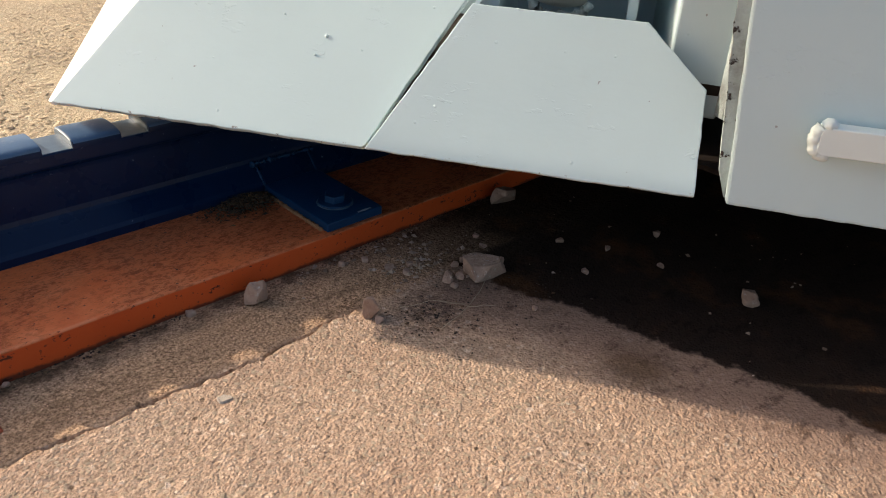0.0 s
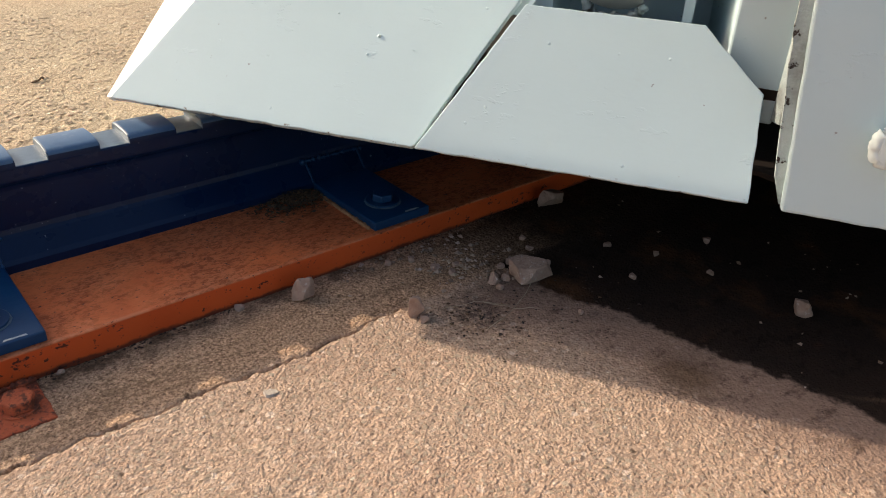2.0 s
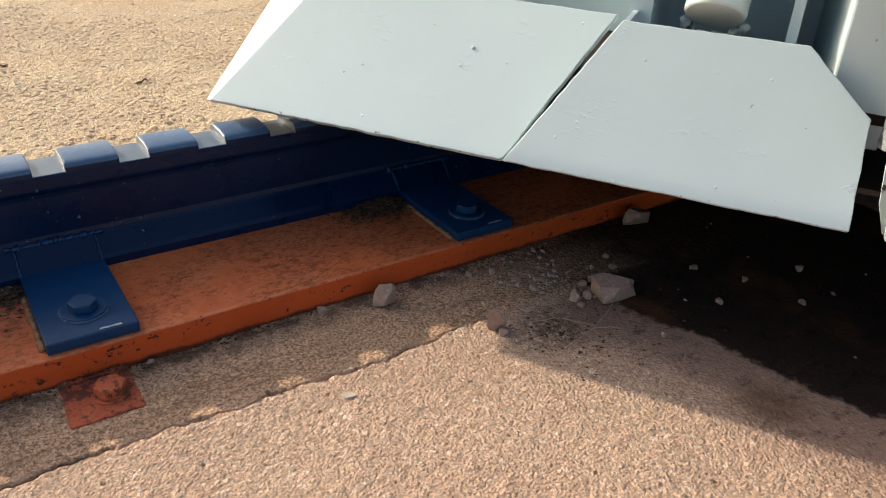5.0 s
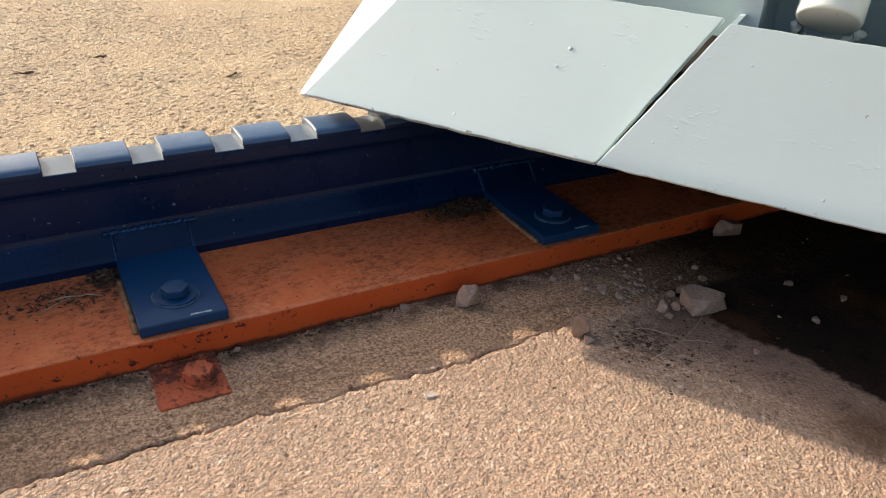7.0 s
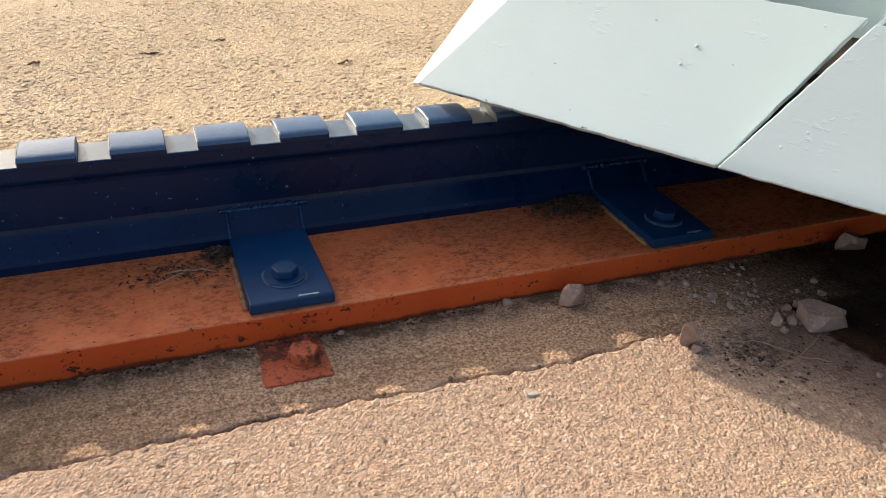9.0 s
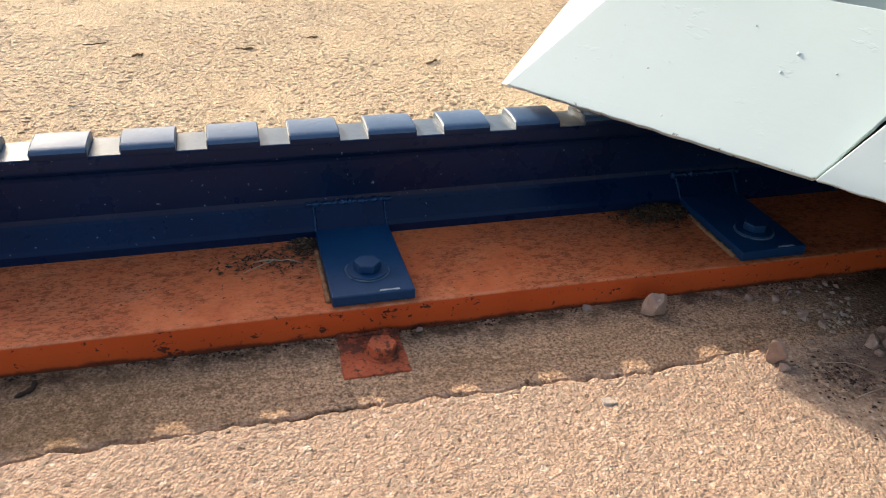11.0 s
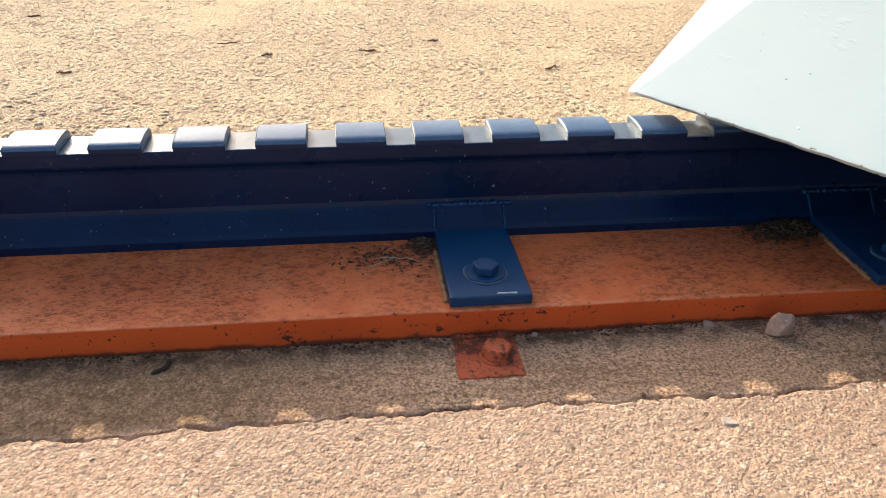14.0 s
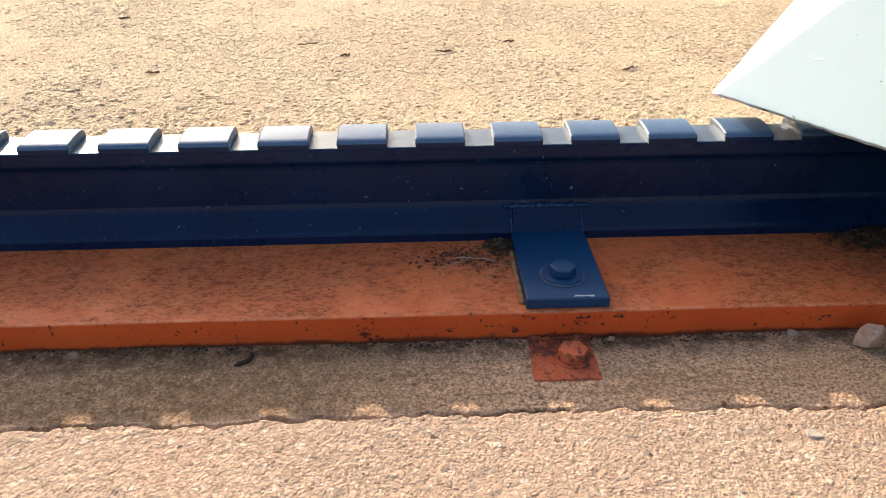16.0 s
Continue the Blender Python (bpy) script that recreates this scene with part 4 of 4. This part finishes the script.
# ---- grit and litter ----
def scatter(name, label, category, material, places, seed, low, high, flat=0.7, lumpy=False, up=0.35, skew=2.5):
    """Many tiny angular bits in one mesh; places gives (x, y, z)."""
    rnd = np.random.default_rng(seed)
    base = np.array([(1, 0, 0), (-1, 0, 0), (0, 1, 0), (0, -1, 0), (0, 0, 1), (0, 0, -1)], float)
    tri = np.array([(0, 2, 4), (2, 1, 4), (1, 3, 4), (3, 0, 4), (2, 0, 5), (1, 2, 5), (3, 1, 5), (0, 3, 5)])
    if lumpy:
        g = (1 + 5 ** 0.5) / 2
        base = np.array([(-1, g, 0), (1, g, 0), (-1, -g, 0), (1, -g, 0), (0, -1, g), (0, 1, g), (0, -1, -g), (0, 1, -g), (g, 0, -1), (g, 0, 1), (-g, 0, -1), (-g, 0, 1)]) / 1.9
        # the lower half is sunk in the ground, so only the upper faces are kept
        tri = np.array([(0, 11, 5), (0, 5, 1), (1, 5, 9), (5, 11, 4), (3, 9, 4), (2, 4, 11), (4, 9, 5), (0, 10, 11), (11, 10, 2), (9, 8, 1), (3, 8, 9), (3, 4, 2), (0, 1, 7), (1, 8, 7)])
    m = len(base)
    n = len(places)
    r = low + (high - low) * rnd.random(n) ** skew
    v = base[None] * (0.6 + 0.6 * rnd.random((n, m, 1))) + 0.3 * (rnd.random((n, m, 3)) - 0.5)
    v[:, :, 0] *= 1.0 + 0.5 * rnd.random((n, 1))
    v[:, :, 2] *= flat
    a = rnd.random(n) * 6.28
    c, s_ = np.cos(a)[:, None], np.sin(a)[:, None]
    v = np.stack([v[..., 0] * c - v[..., 1] * s_, v[..., 0] * s_ + v[..., 1] * c, v[..., 2]], 2) * r[:, None, None]
    v += np.asarray(places)[:, None, :]
    v[..., 2] += (r * flat * up)[:, None]
    f = (tri[None] + m * np.arange(n)[:, None, None]).reshape(-1, 3)
    me = bpy.data.meshes.new(name)
    me.from_pydata(v.reshape(-1, 3).tolist(), [], f.tolist())
    me.materials.append(material)
    return tagged(new(name, me), label, category, kind="stuff")


def on_ground(x, y):
    return np.stack([x, y, ground_height(x, y)], 1)


rng = np.random.default_rng(77)
n = 46000
gx, gy = rng.uniform(-1.25, 0.75, n), rng.uniform(-0.92, -0.315, n)
keep = (gy < joint_line(11, gx) - 0.003) & (gx < 0.19 + (-0.39 - gy) * 0.35 + 0.06 * rng.random(n))
keep &= lattice(np.random.default_rng(31), gx, gy, 0.08) + rng.random(n) > 0.25
keep &= lattice(np.random.default_rng(32), gx, gy, 0.009) > -0.26
scatter("aggregate", "fine crumbly stones set in the concrete slab", "aggregate", SLAB_STONES, on_ground(gx[keep], gy[keep]), 1, 0.0008, 0.0032, 0.135, True, -0.03, 2.8)
n = 92000
gx, gy = rng.uniform(-1.7, 1.0, n), 0.10 + 1.9 * rng.random(n) ** 1.6
keep = lattice(np.random.default_rng(8), gx, gy, 0.22) + 0.7 * lattice(np.random.default_rng(9), gx, gy, 0.07) + 0.6 * rng.random(n) > 0.06 + 0.12 * np.clip(gy - 0.7, 0, 1)
gx, gy = gx[keep], gy[keep]
scatter("gravel", "pale gravel stones standing out of the slab behind the rail", "gravel", SAND_STONES, on_ground(gx, gy), 2, 0.0015, 0.0068, 0.33, True, 0.05, 2.4)
gx = rng.uniform(-1.1, 0.6, 1500)
gx = gx[lattice(np.random.default_rng(41), gx, 0 * gx, 0.13) > -0.05]
gy = -0.184 - 0.013 * rng.random(len(gx)) ** 2.2
scatter("dirt", "dark dirt gathered along the foot of the plate", "dirt", LITTER, on_ground(gx, gy), 3, 0.0006, 0.0024)
gx, gy = rng.normal(0.36, 0.045, 130), rng.normal(-0.285, 0.035, 130)
keep = (gy < -0.2) & (gy > -0.40)
scatter("rubble", "small stone crumbs around the broken stone", "rubble", GRIT, on_ground(gx[keep], gy[keep]), 4, 0.0012, 0.0055)
gx, gy = rng.normal(0.335, 0.022, 60), rng.normal(-0.278, 0.016, 60)
scatter("rubble", "pale crumbs of broken mortar beside the joint's end", "rubble", SLAB_STONES, on_ground(gx, gy), 14, 0.0012, 0.0048)
gx = rng.uniform(0.17, 0.42, 90)
scatter("rubble", "crumbs of stone and rust along the plate's foot", "rubble", GRIT, on_ground(gx, -0.192 - 0.028 * rng.random(90) ** 1.5), 15, 0.0010, 0.0042)
gx, gy = rng.normal(0.36, 0.07, 150), rng.normal(-0.43, 0.035, 150)
scatter("dirt", "dark dirt crumbs strewn over the worn patch", "dirt", LITTER, on_ground(gx, gy), 16, 0.0006, 0.0026, 0.4)
gx, gy = rng.uniform(0.42, 0.95, 45), rng.uniform(-0.75, -0.22, 45)
scatter("rubble", "small chips lying on the oily stained ground", "rubble", GRIT, on_ground(gx, gy), 5, 0.001, 0.004)


def litter(name, label, cx, cy, z, sx, sy, n, seed, tall=0.012):
    rnd = random.Random(seed)
    bm = bmesh.new()
    for _ in range(n):
        x, y = rnd.gauss(cx, sx), rnd.gauss(cy, sy)
        if y > -0.012:
            continue
        d = math.exp(-((x - cx) / (1.3 * sx)) ** 2 - ((y - cy) / (1.5 * sy)) ** 2)
        h = z + rnd.random() * tall * d
        l, w, a = rnd.uniform(0.0012, 0.0055), rnd.uniform(0.0005, 0.0018), rnd.uniform(0, 6.28)
        u = Vector((math.cos(a), math.sin(a), rnd.uniform(-0.35, 0.35))) * l
        v = Vector((-math.sin(a), math.cos(a), rnd.uniform(-0.5, 0.5))) * w
        p = Vector((x, y, h + 0.0014))
        k = [bm.verts.new(p + q) for q in (-u, v, u, -v)]
        top = bm.verts.new(p + Vector((0, 0, w)))
        for i in range(4):
            bm.faces.new((k[i], k[(i + 1) % 4], top))
    return tagged(part(name, bm, LITTER), label, "leaf litter", kind="stuff")


litter("leaf_litter", "brown dry leaf litter heaped against the rail foot", 0.222, -0.030, 0.0364, 0.030, 0.016, 1500, 1, 0.014)
litter("leaf_litter", "dark dry litter caught beside the clip plate", -0.292, -0.026, 0.0364, 0.010, 0.012, 420, 2, 0.008)
litter("leaf_litter", "fine dark litter lying on the orange plate", -0.335, -0.058, 0.0364, 0.034, 0.016, 150, 3, 0.001)


def stalk(label, pts, r, seed, material=STRAW):
    ob = part("dry_stalk", bead(pts, r, seed, 5, 0.2), material, None, "", True)
    return tagged(ob, label, "dry stalk", "dry stalks")


def run(x0, y0, x1, y1, z, n, bow, seed):
    rnd = random.Random(seed)
    out = []
    for i in range(n):
        t = i / (n - 1)
        x, y = x0 + (x1 - x0) * t, y0 + (y1 - y0) * t
        d = bow * math.sin(math.pi * t)
        x, y = x + d * (y1 - y0), y - d * (x1 - x0)
        out.append((x, y, (ground_at(x, y) if z is None else z) + 0.0016 + 0.004 * math.sin(math.pi * t) * rnd.random()))
    return out


stalk("thin dry grass stalk lying on the concrete", run(0.262, -0.415, 0.395, -0.365, None, 12, 0.06, 1), 0.0006, 1)
stalk("thin dry grass stalk lying on the concrete", run(0.25, -0.345, 0.33, -0.395, None, 10, -0.08, 2), 0.0005, 2)
stalk("thin dry grass stalk lying on the concrete", run(0.30, -0.36, 0.36, -0.42, None, 10, 0.10, 3), 0.0005, 3)
stalk("short dark twig lying beside the orange plate", run(-0.612, -0.222, -0.596, -0.198, None, 8, 0.25, 4), 0.0026, 4, LITTER)
stalk("thin dry stalk lying on the orange plate", run(-0.372, -0.083, -0.335, -0.060, 0.0372, 8, 0.1, 5), 0.0008, 5)
stalk("thin dry stalk lying on the orange plate", run(-0.36, -0.062, -0.30, -0.072, 0.0372, 8, -0.1, 6), 0.0008, 6)

gx, gy = rng.normal(0.275, 0.036, 190), rng.normal(-0.378, 0.024, 190)
scatter("moss", "dark dried moss crumbs on the concrete by the joint", "moss", LITTER, on_ground(gx, gy), 6, 0.0007, 0.0026)

# dark scraps lying on the slab behind the rail
for i, (x, y, size) in enumerate([(-0.676, 1.148, 0.030), (-0.572, 1.03, 0.016), (-0.323, 1.061, 0.022), (-0.147, 1.146, 0.014), (0.107, 0.888, 0.020), (-1.018, 0.921, 0.018), (-1.241, 1.44, 0.016)]):
    a = 0.3 + 0.5 * math.sin(i * 2.1)
    dx, dy = size * math.cos(a), size * math.sin(a)
    stalk("short dark scrap of twig lying on the sandy slab", run(x - dx, y - dy, x + dx, y + dy, None, 7, 0.3, 60 + i), 0.0026 if i else 0.0018, 60 + i, BARK)
